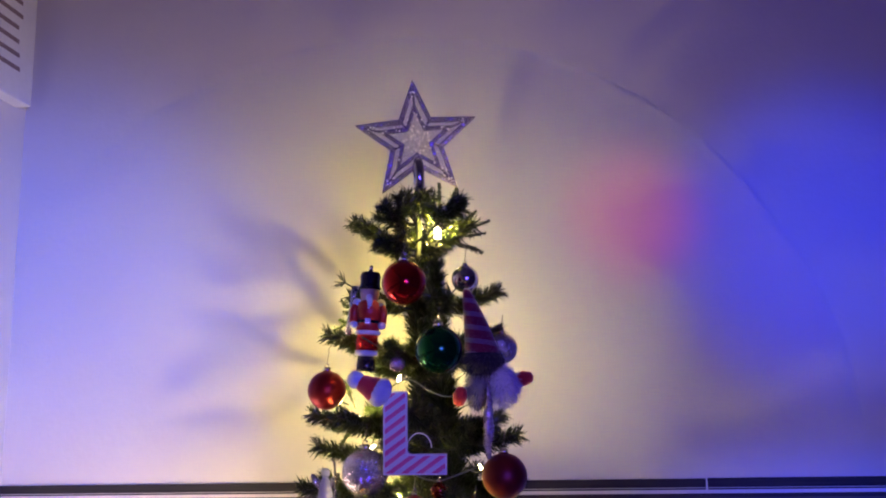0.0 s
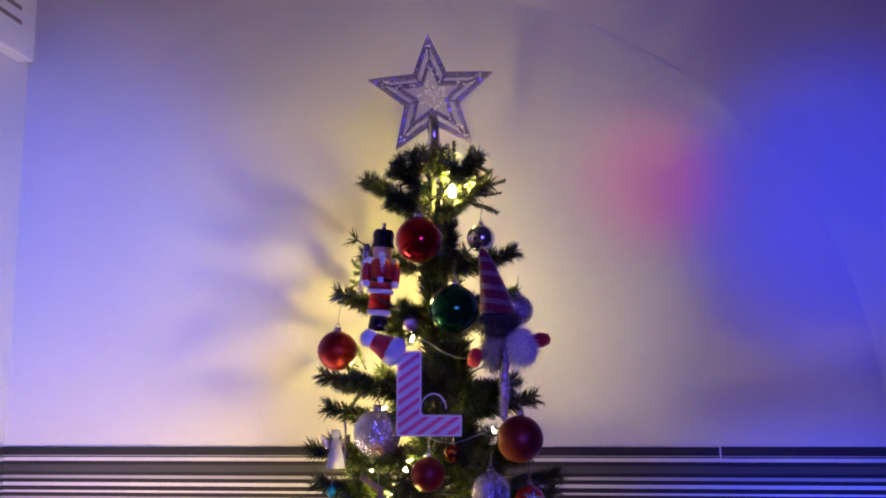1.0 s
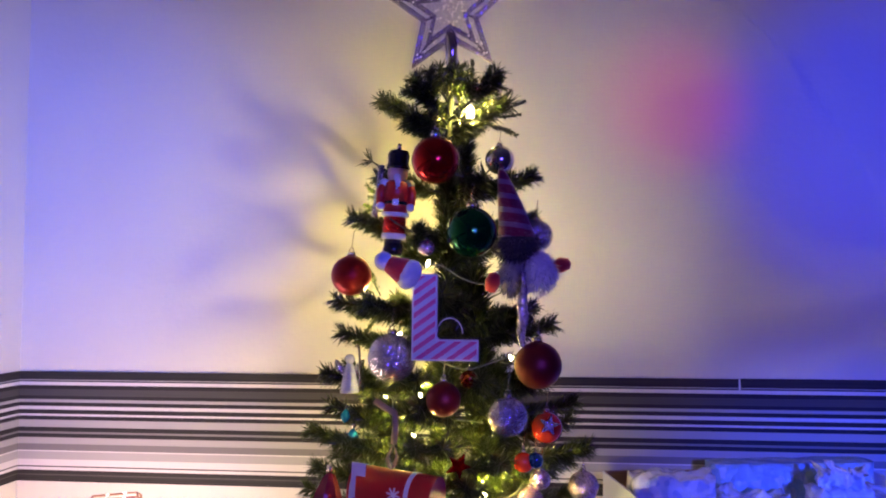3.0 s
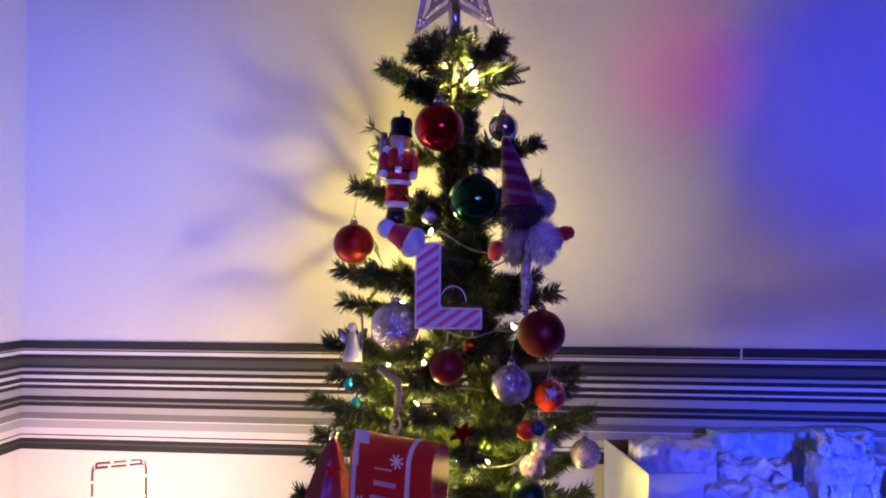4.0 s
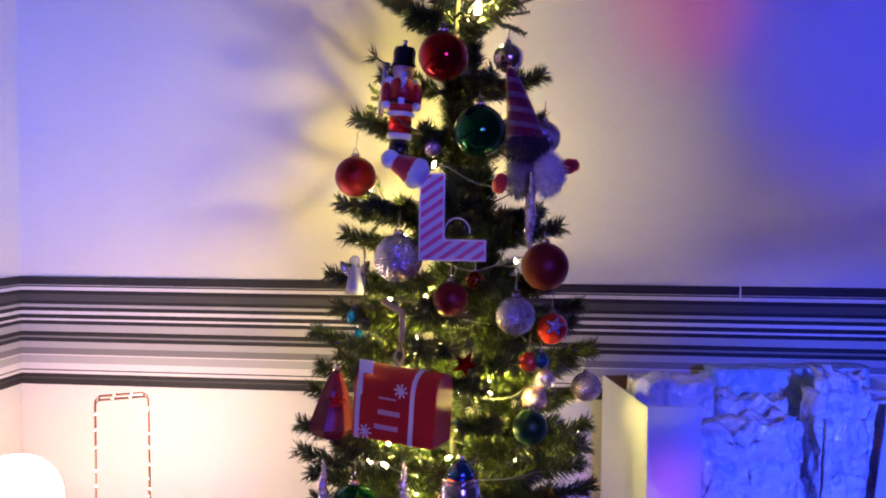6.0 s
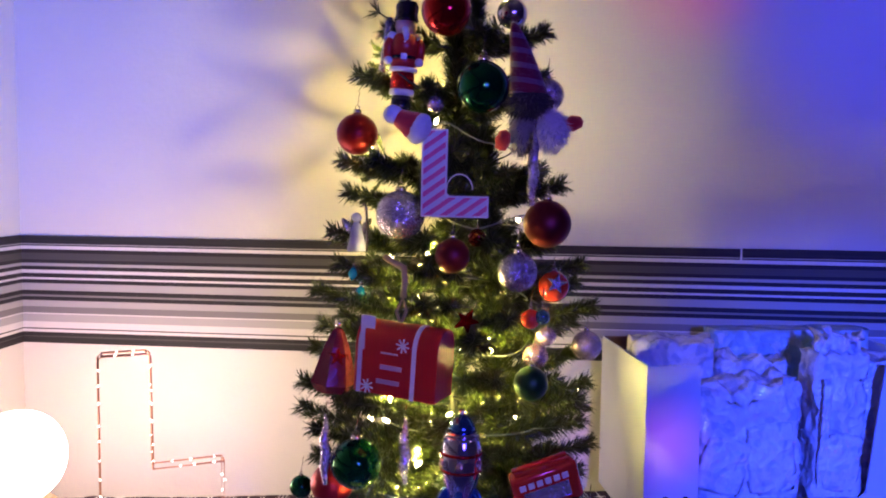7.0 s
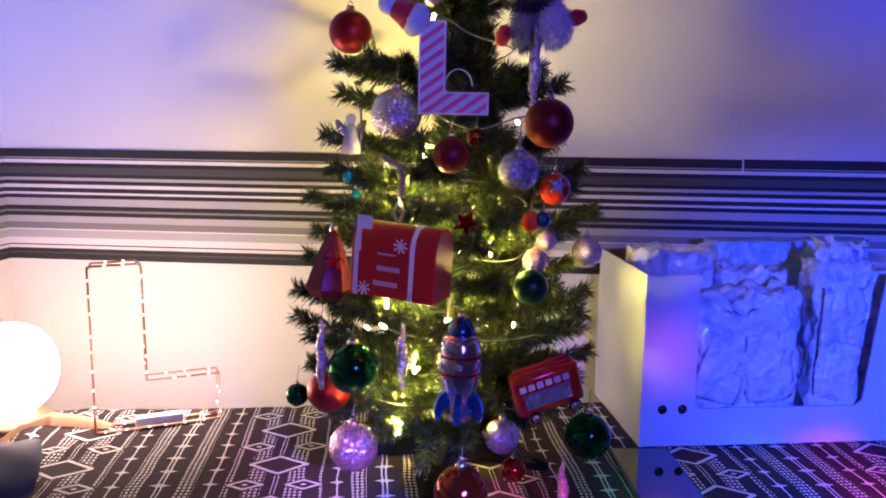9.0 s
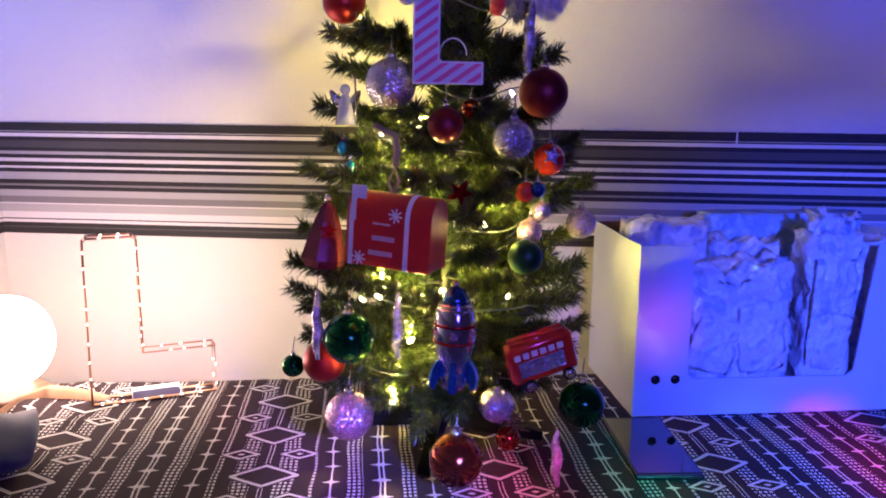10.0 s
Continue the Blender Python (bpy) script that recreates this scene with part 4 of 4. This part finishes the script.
def figure_gnome():
    """A plush figure with a striped pointed hat, one mesh."""
    mats = (M_KNIT, M_DARKFUR, M_PLUSH, M_REDFELT, M_GREYPLUSH)
    bm = bmesh.new()
    rows = []
    for i in range(15):
        s = i / 14
        rows.append((0.004 + 0.021 * s ** 0.8, 0.092 - 0.092 * s))
    lathe(bm, [(0, 0.094)] + rows, 22, 0)
    for v in bm.verts:
        v.co.x -= 0.02 * max(0, v.co.z / 0.09) ** 1.2
    rnd = random.Random(5)

    def fur(centre, r, squash, count, length, mat, down=0.6):
        ball(bm, r, centre, mat, 18, squash)
        for k in range(count):
            d = Vector((rnd.gauss(0, 1), rnd.gauss(0, 1), rnd.gauss(0, 1))).normalized()
            p = Vector(centre) + Vector((d.x * r, d.y * r, d.z * r * squash)) * 0.92
            e = p + (d + Vector((0, 0, -down))).normalized() * length * rnd.uniform(0.6, 1.1)
            w = d.cross(Vector((rnd.gauss(0, 1), rnd.gauss(0, 1), 1))).normalized() * 0.0011
            bm.faces.new([bm.verts.new(q) for q in (p - w, p + w, e)]).material_index = mat

    for k in range(900):
        s = rnd.random() ** 0.6
        a = rnd.uniform(0, 2 * math.pi)
        r, z = 0.004 + 0.021 * s ** 0.8, 0.092 - 0.092 * s
        p = Vector((r * math.cos(a) - 0.02 * max(0, z / 0.09) ** 1.2, r * math.sin(a), z))
        e = p + Vector((math.cos(a), math.sin(a), rnd.uniform(-0.8, 0.5))).normalized() * rnd.uniform(0.002, 0.005)
        w = Vector((-math.sin(a), math.cos(a), 0)) * 0.0007
        bm.faces.new([bm.verts.new(q) for q in (p - w, p + w, e)]).material_index = 0
    fur((0.0, 0, -0.012), 0.0285, 0.75, 900, 0.012, 1)
    fur((-0.004, 0, -0.052), 0.021, 1.25, 500, 0.011, 4)
    fur((0.03, -0.004, -0.047), 0.0205, 1.3, 900, 0.012, 2)
    lathe(bm, [(0, -0.014), (0.007, -0.012), (0.0105, 0.0), (0.007, 0.011), (0, 0.014)], 14, 3, pose(0.058, 0.0, -0.037, 0, 80, 0))
    lathe(bm, [(0, -0.014), (0.007, -0.012), (0.0105, 0.0), (0.007, 0.011), (0, 0.014)], 14, 3, pose(-0.032, -0.01, -0.06, 0, 15, 0))
    ob = part("gnome_ornament", bm, mats)
    ob.matrix_basis = pose(0.071, 1.0, 1.416, 0, 0, 0)
    return tagged(ob, "plush gnome with striped knit hat and white beard", "figure ornament", HANG)


def striped(name, c0, c1, period, slope=0.0, axis=2, share=0.5, rough=0.6, bumpy=0.1, sheen=0.0):
    m, t, p = node_mat(name)
    tc = t.nodes.new("ShaderNodeTexCoord")
    sep = t.nodes.new("ShaderNodeSeparateXYZ")
    link(t, tc.outputs["Object"], sep.inputs[0])
    v = math_node(t, "ADD", sep.outputs[axis], math_node(t, "MULTIPLY", sep.outputs[0], slope))
    v = math_node(t, "ADD", v, math_node(t, "MULTIPLY", math_node(t, "SUBTRACT", noise_node(t, 160.0, 3), 0.5), 0.0014))
    f = math_node(t, "GREATER_THAN", math_node(t, "FLOORED_MODULO", v, period), period * share)
    grain = noise_node(t, 500.0, 3)
    col = mix_col(t, f, c0, c1)
    link(t, mix_col(t, math_node(t, "MULTIPLY", grain, 0.3), col, tuple(c * 0.6 for c in c0)), p.inputs["Base Color"])
    p.inputs["Roughness"].default_value, p.inputs["Sheen Weight"].default_value = rough, sheen
    bump(t, p, grain, bumpy, 0.001)
    return m


M_KNIT = striped("striped_knit", (0.2, 0.02, 0.045), (0.25, 0.14, 0.22), 0.019, 0.15, 2, 0.62, 0.95, 0.9, 0.4)
M_DARKFUR = surface("dark_fur", (0.035, 0.035, 0.03), 0.9, vary=0.3, scale=200, sheen=0.2)
M_GREYPLUSH = surface("grey_plush", (0.2, 0.19, 0.22), 0.95, vary=0.2, scale=200, sheen=0.3)
figure_gnome()

M_LSTRIPE = striped("pink_striped_glaze", (0.72, 0.7, 0.74), (0.8, 0.1, 0.25), 0.0142, -0.72, 2, 0.52, 0.5, 0.15)


def letter_ornament():
    t = thing("letter_ornament", (-0.058, 0.91, 1.258), (0, 0.6, 3), "white letter L ornament with pink diagonal stripes", "letter ornament", HANG)
    w, h, s, u = 0.083, 0.107, 0.0315, 0.0265
    part("letter_body", prism(bmesh.new(), [(0, 0), (w, 0), (w, u), (s + 0.003, u), (s, u + 0.003), (s, h), (0, h)], 0, 0.009, bevel=0.0008), M_WHITE, t)
    i = 0.0022
    part("striped_face", prism(bmesh.new(), [(i, i), (w - i, i), (w - i, u - i), (s - i + 0.002, u - i), (s - i, u - i + 0.002), (s - i, h - i), (i, h - i)], -0.0006, 0.0002), M_LSTRIPE, t, "pink and white striped face")
    loop = [(0.047 + 0.016 * math.cos(a), 0.006, 0.034 + 0.019 * math.sin(a)) for a in [math.pi * k / 12 for k in range(13)]]
    part("hanging_loop", tube(bmesh.new(), loop, 0.0009, 6), M_WHITE, t, "thin white cord loop")
    return t


letter_ornament()


def felt_hat():
    t = thing("felt_hat_ornament", (-0.059, 0.898, 1.364), (0, -62, 0), "red felt hat with white plush brim and bobble", "hat ornament", HANG)
    part("cone", lathe(bmesh.new(), [(0.0, 0.0), (0.0165, 0.0), (0.0165, 0.01), (0.0135, 0.018), (0.011, 0.028), (0.007, 0.033), (0, 0.034)], 22), M_REDFELT, t, smooth=True)
    bm = ball(bmesh.new(), 0.0195, (0, 0, 0.0), 0, 28, 0.68)
    for v in bm.verts:
        v.co += v.co.normalized() * 0.0018 * noise.noise(v.co * 220)
    part("brim", bm, M_PLUSH, t, "white plush brim", smooth=True)
    bm = ball(bmesh.new(), 0.0115, (0, 0, 0.036), 0, 24)
    for v in bm.verts:
        v.co += (v.co - Vector((0, 0, 0.036))).normalized() * 0.0013 * noise.noise(v.co * 260)
    part("bobble", bm, M_PLUSH, t, "white plush bobble", smooth=True)
    return t


felt_hat()


def snowflake(bm, cx, cz, r, y):
    for k in range(4):
        block(bm, -r, r, -0.0004, 0.0004, -0.0009, 0.0009, 0, 0, Matrix.Translation((cx, y, cz)) @ pose(0, 0, 0, 0, 45 * k + 10, 0))
    return bm


def mailbox():
    t = thing("mailbox_ornament", (-0.131, 0.862, 1.052), (0, 3.5, -17), "red metal toy letter box with white trim", "letter box ornament", HANG)
    Lx, Dp, Hh = 0.106, 0.052, 0.084

    def arch(g=0.0, steps=18):
        pts = [(-g, -g), (-g, Hh - Dp / 2)]
        for k in range(1, steps):
            a = math.pi * k / steps
            pts.append((Dp / 2 - (Dp / 2 + g) * math.cos(a), Hh - Dp / 2 + (Dp / 2 + g) * math.sin(a)))
        return pts + [(Dp + g, Hh - Dp / 2), (Dp + g, -g)]

    def arch_body(x0, x1, g):
        bm = bmesh.new()
        a = [bm.verts.new((x0, y, z)) for y, z in arch(g)]
        b = [bm.verts.new((x1, y, z)) for y, z in arch(g)]
        fs = [bm.faces.new(a), bm.faces.new(b[::-1])]
        for i in range(len(a)):
            j = (i + 1) % len(a)
            fs.append(bm.faces.new((a[j], a[i], b[i], b[j])))
        bmesh.ops.recalc_face_normals(bm, faces=fs)
        return bm

    bm = arch_body(0, Lx, 0)
    bmesh.ops.bevel(bm, geom=list(bm.edges), offset=0.0012, segments=2, profile=0.5, affect="EDGES", clamp_overlap=True)
    part("body", bm, M_REDPAINT, t)
    for x in (0.004, 0.074):
        part("trim_band", arch_body(x, x + 0.0055, 0.0007), M_WHITE, t, "pale painted band")
    flag = bmesh.new()
    prism(flag, [(0.008, 0.052), (0.0135, 0.052), (0.0135, 0.078), (0.026, 0.078), (0.026, 0.093), (0.008, 0.093)], -0.0042, -0.0028)
    part("flag", flag, M_WHITE, t, "white signal flag")
    part("snowflake", snowflake(bmesh.new(), 0.062, 0.062, 0.0085, -0.0008), M_WHITE, t, "white painted snowflake")
    part("snowflake", snowflake(bmesh.new(), 0.018, 0.008, 0.0085, -0.0008), M_WHITE, t, "white painted snowflake")
    for x0, x1, z0, z1 in ((0.034, 0.056, 0.0495, 0.0515), (0.034, 0.062, 0.031, 0.0365), (0.03, 0.06, 0.0135, 0.019)):
        part("text_bar", box(x0, x1, -0.0009, 0.0004, z0, z1), M_LILAC, t, "pale line of writing")
    cord = [(0.044, Dp / 2, Hh), (0.04, Dp / 2 - 0.004, Hh + 0.012), (0.046, Dp / 2, Hh + 0.03), (0.05, Dp / 2 + 0.003, Hh + 0.014), (0.046, Dp / 2, Hh)]
    part("cord", tube(bmesh.new(), cord, 0.0021, 6), M_CORD, t, "brown jute cord")
    part("cord", tube(bmesh.new(), [(0.046, Dp / 2, Hh + 0.03), (0.047, Dp / 2, Hh + 0.05), (0.04, Dp / 2 + 0.01, Hh + 0.064), (0.02, Dp / 2 + 0.02, Hh + 0.068), (0.008, Dp / 2 + 0.02, Hh + 0.074)], 0.0042, 8), M_CORD, t, "brown jute cord")
    return t


M_LILAC = surface("pale_ink", (0.6, 0.42, 0.5), 0.6, vary=0.05)
mailbox()


def gem():
    t = thing("gem_ornament", (-0.178, 0.95, 1.027), (0, 6, 10), "translucent dark red faceted drop with a red star", "glass ornament", HANG)
    body = part("body", lathe(bmesh.new(), [(0, 0), (0.022, 0.0), (0.031, 0.012), (0.026, 0.03), (0.017, 0.06), (0.009, 0.078), (0.004, 0.084), (0, 0.085)], 7), M_REDGLASS, t)
    for f in body.data.polygons:
        f.use_smooth = False
    part("star", prism(bmesh.new(), star_outline(0.013, 0.0055), -0.029, -0.025, bevel=0.0005), M_REDGLIT, t, "raised red star").location = (0.004, 0.004, 0.05)
    part("cap", lathe(bmesh.new(), [(0, 0.083), (0.005, 0.083), (0.005, 0.093), (0, 0.094)], 12), M_CAP, t)
    return t


m_, t_, p_ = node_mat("red_glass")
p_.inputs["Base Color"].default_value, p_.inputs["Roughness"].default_value, p_.inputs["Transmission Weight"].default_value, p_.inputs["IOR"].default_value = (0.24, 0.035, 0.05, 1), 0.18, 0.35, 1.4
bump(t_, p_, noise_node(t_, 120.0, 3), 0.4, 0.002)
M_REDGLASS = m_
gem()


def small_star(place, r, mat, turn, label):
    t = thing("star_ornament", place, turn, label, "star ornament", HANG)
    part("star", prism(bmesh.new(), star_outline(r, r * 0.42), -0.003, 0.003, bevel=0.001), mat, t)
    part("hook", tube(bmesh.new(), [(0, 0, r * 0.9), (0.001, 0.003, r + 0.012)], 0.0006, 5), M_CAP, t)


small_star((-0.0, 0.915, 1.13), 0.017, M_RED, (15, 25, 30), "small shiny red star among the needles")


def rocket():
    t = thing("rocket_ornament", (-0.002, 0.868, 0.902), (0, 1, 0), "shiny silver and blue glass rocket", "rocket ornament", HANG)
    hull = [(0, 0.02), (0.0155, 0.02), (0.0175, 0.03), (0.0215, 0.043), (0.0245, 0.056), (0.0255, 0.068), (0.0245, 0.082), (0.0215, 0.094), (0.0185, 0.1), (0.0, 0.1005)]
    part("hull", lathe(bmesh.new(), hull, 30), M_STEELBLUE, t, "blue silver lacquered hull", smooth=True)
    for z, r in ((0.058, 0.0256), (0.0785, 0.0258)):
        part("ring", lathe(bmesh.new(), [(r - 0.002, z - 0.0022), (r, z - 0.0015), (r, z + 0.0015), (r - 0.002, z + 0.0022)], 30), M_RED, t, "raised red ring", smooth=True)
    part("shoulder", lathe(bmesh.new(), [(0, 0.0985), (0.0195, 0.0985), (0.0205, 0.1005), (0.019, 0.103), (0, 0.1035)], 28), M_SILVER, t, "silver shoulder ring", smooth=True)
    part("nose", lathe(bmesh.new(), [(0.0, 0.103), (0.0165, 0.1032), (0.0155, 0.109), (0.012, 0.116), (0.0075, 0.121), (0.0, 0.1225)], 24), M_BLUE, t, "blue nose cone", smooth=True)
    part("cap", lathe(bmesh.new(), [(0.0, 0.122), (0.004, 0.122), (0.004, 0.129), (0.0, 0.1295)], 14), M_CAP, t)
    part("nozzle", lathe(bmesh.new(), [(0, -0.002), (0.013, -0.002), (0.0155, 0.006), (0.0145, 0.014), (0.0135, 0.0205), (0, 0.021)], 22), M_STEELBLUE, t, "silver nozzle", smooth=True)
    for k in range(5):
        bm = prism(bmesh.new(), [(0.012, 0.034), (0.0125, 0.014), (0.019, 0.012), (0.0215, 0.003), (0.0245, -0.002), (0.0295, 0.001), (0.031, 0.012), (0.0285, 0.023), (0.023, 0.032), (0.017, 0.037)], -0.0045, 0.0045, bevel=0.0016)
        bmesh.ops.rotate(bm, verts=bm.verts, cent=(0, 0, 0), matrix=Matrix.Rotation(radians(72 * k - 18), 3, "Z"))
        part("fin", bm, M_BLUE, t, "rounded blue fin")
    for k in range(6):
        a = radians(60 * k - 90)
        part("porthole", lathe(bmesh.new(), [(0, -0.001), (0.0045, -0.001), (0.005, 0.0008), (0.0035, 0.002), (0, 0.0022)], 14, 0, pose(0.0252 * math.cos(a), 0.0252 * math.sin(a), 0.068, 90, 0, 60 * k)), M_PINKGLIT, t, "pale round porthole")
    for k in range(10):
        a = radians(36 * k - 90)
        part("rivet", ball(bmesh.new(), 0.002, (0.0205 * math.cos(a), 0.0205 * math.sin(a), 0.096), 0, 8), M_CAP, t)
    return t


M_STEELBLUE = surface("steel_blue_lacquer", (0.6, 0.64, 0.92), 0.1, metal=0.95, vary=0.06, bumpy=0.02)
rocket()


def bus():
    t = thing("bus_ornament", (0.1, 0.868, 0.944), (6, -17, 14), "shiny red glass double-deck bus", "bus ornament", HANG)
    bm = box(-0.041, 0.041, -0.014, 0.014, -0.024, 0.026, 0.006)
    part("body", bm, M_REDCOAT, t, smooth=True)
    part("window_band", box(-0.03, 0.026, -0.0152, -0.0138, -0.014, 0.006, 0.0004), M_GLITTER, t, "silver glitter side panel")
    for k in range(6):
        part("window", box(-0.033 + 0.0105 * k, -0.0255 + 0.0105 * k, -0.0152, -0.0138, 0.009, 0.0165, 0.0006), M_WHITE, t, "pale upper window")
    for k in range(2):
        part("roof_roll", tube(bmesh.new(), [(-0.034, -0.006 + 0.012 * k, 0.027), (0.034, -0.006 + 0.012 * k, 0.027)], 0.0035, 8), M_REDCOAT, t)
    for x in (-0.022, 0.026):
        w = part("wheel", lathe(bmesh.new(), [(0, -0.003), (0.0075, -0.003), (0.008, 0), (0.0075, 0.003), (0, 0.003)], 18, 0, pose(x, -0.0155, -0.026, 90)), M_BLACK, t)
        part("rim", lathe(bmesh.new(), [(0, -0.004), (0.006, -0.004), (0.0062, 0.0), (0, 0.001)], 16, 0, pose(x, -0.0155, -0.026, 90) @ pose(0, 0, 0.0005, 180)), M_SILVER, w, "silver wheel rim")
    return t


M_REDCOAT = surface("red_enamel", (0.66, 0.045, 0.02), 0.14, metal=0.3, vary=0.06, bumpy=0.12, coat=1.0)
bus()


def icicle(place, length, r, turn=0.0):
    t = thing("icicle_ornament", place, (0, turn, 0), "long twisted silver glitter icicle", "icicle ornament", HANG)
    prof = [(0, 0)]
    for k in range(1, 40):
        s = k / 40
        prof.append((r * (0.18 + 0.82 * math.sin(math.pi * min(1, s * 0.85 + 0.12)) ** 1.3) * (1 + 0.05 * math.sin(s * 60)), length * s))
    bm = lathe(bmesh.new(), prof + [(0, length)], 12)
    for v in bm.verts:
        a = v.co.z * 160
        v.co.x, v.co.y = v.co.x + 0.0012 * math.cos(a), v.co.y + 0.0012 * math.sin(a)
    part("drop", bm, M_ICE, t)
    part("hook", tube(bmesh.new(), [(0, 0, length), (0.001, 0.002, length + 0.016)], 0.0006, 5), M_CAP, t)


M_ICE = glitter("ice_glitter", (0.66, 0.58, 0.76), 600.0, 0.7)
icicle((0.077, 0.965, 1.27), 0.1, 0.0072, 2)
icicle((-0.179, 0.915, 0.912), 0.094, 0.0066, 1)
icicle((-0.08, 0.945, 0.906), 0.09, 0.0075)
icicle((0.126, 0.88, 0.772), 0.078, 0.0072, -2)


def angel():
    mats = (M_CLEAR, M_GLITTER)
    bm = bmesh.new()
    lathe(bm, [(0, 0), (0.014, 0.0), (0.011, 0.016), (0.006, 0.036), (0.004, 0.04), (0, 0.041)], 18, 0)
    ball(bm, 0.007, (0, 0, 0.046), 0, 16)
    for sx in (-1, 1):
        lathe(bm, [(0, -0.014), (0.004, -0.008), (0.006, 0.004), (0.003, 0.014), (0, 0.017)], 10, 1, pose(sx * 0.011, 0.004, 0.031, 0, sx * 32, 0))
    tube(bm, [(0.013, -0.004, 0.0), (0.014, -0.004, 0.03), (0.013, -0.004, 0.06), (0.009, -0.003, 0.066)], 0.0018, 6, 1)
    ob = part("angel_ornament", bm, mats)
    ob.matrix_basis = pose(-0.16, 1.02, 1.205, 0, 0, 12)
    return tagged(ob, "small clear glass winged figure with glitter", "figure ornament", HANG)


m_, t_, p_ = node_mat("clear_glass")
p_.inputs["Base Color"].default_value, p_.inputs["Roughness"].default_value, p_.inputs["Transmission Weight"].default_value, p_.inputs["IOR"].default_value = (0.85, 0.85, 0.9, 1), 0.12, 0.6, 1.4
bump(t_, p_, noise_node(t_, 150.0, 3), 0.4, 0.002)
M_CLEAR = m_
angel()


def bead_drop(place, r, mat, label):
    t = thing("bead_ornament", place, (0, 8, 0), label, "bead ornament", HANG)
    part("drop", lathe(bmesh.new(), [(0, -r * 1.5), (r * 0.7, -r * 0.8), (r, 0), (r * 0.6, r * 0.9), (0, r * 1.4)], 10), mat, t)
    part("bead", ball(bmesh.new(), r * 0.4, (0, 0, r * 1.75), 0, 10), M_SILVER, t)


M_AQUA = surface("aqua_lacquer", (0.03, 0.35, 0.5), 0.15, metal=0.5, vary=0.1)
bead_drop((-0.161, 1.0, 1.176), 0.007, M_AQUA, "small aqua glass drop bead")
bead_drop((-0.15, 0.995, 1.15), 0.008, M_AQUA, "aqua glass drop bead under the angel")

bauble((0.109, 1.0, 1.165), 0.021, M_REDCOAT, "red bauble with a pale star on it")
small_star((0.112, 0.975, 1.172), 0.014, M_GLITTER, (0, 12, 5), "silver glitter star on a red bauble")
bauble((0.101, 1.0, 1.098), 0.013, M_PURPGLIT, "small oval lilac bauble")
bauble((0.087, 1.0, 1.071), 0.017, M_PINKGLIT, "small pink glitter bauble")
bauble((0.079, 0.96, 1.127), 0.013, M_REDCOAT, "small red enamel bauble in the needles")
bauble((0.094, 0.955, 1.131), 0.01, M_BLUE, "tiny blue glass bauble")
bauble((-0.051, 1.0, 1.403), 0.011, M_PURPGLIT, "tiny purple glitter bauble")
bauble((0.008, 0.98, 1.229), 0.012, M_COPPER, "tiny copper bauble in the needles")
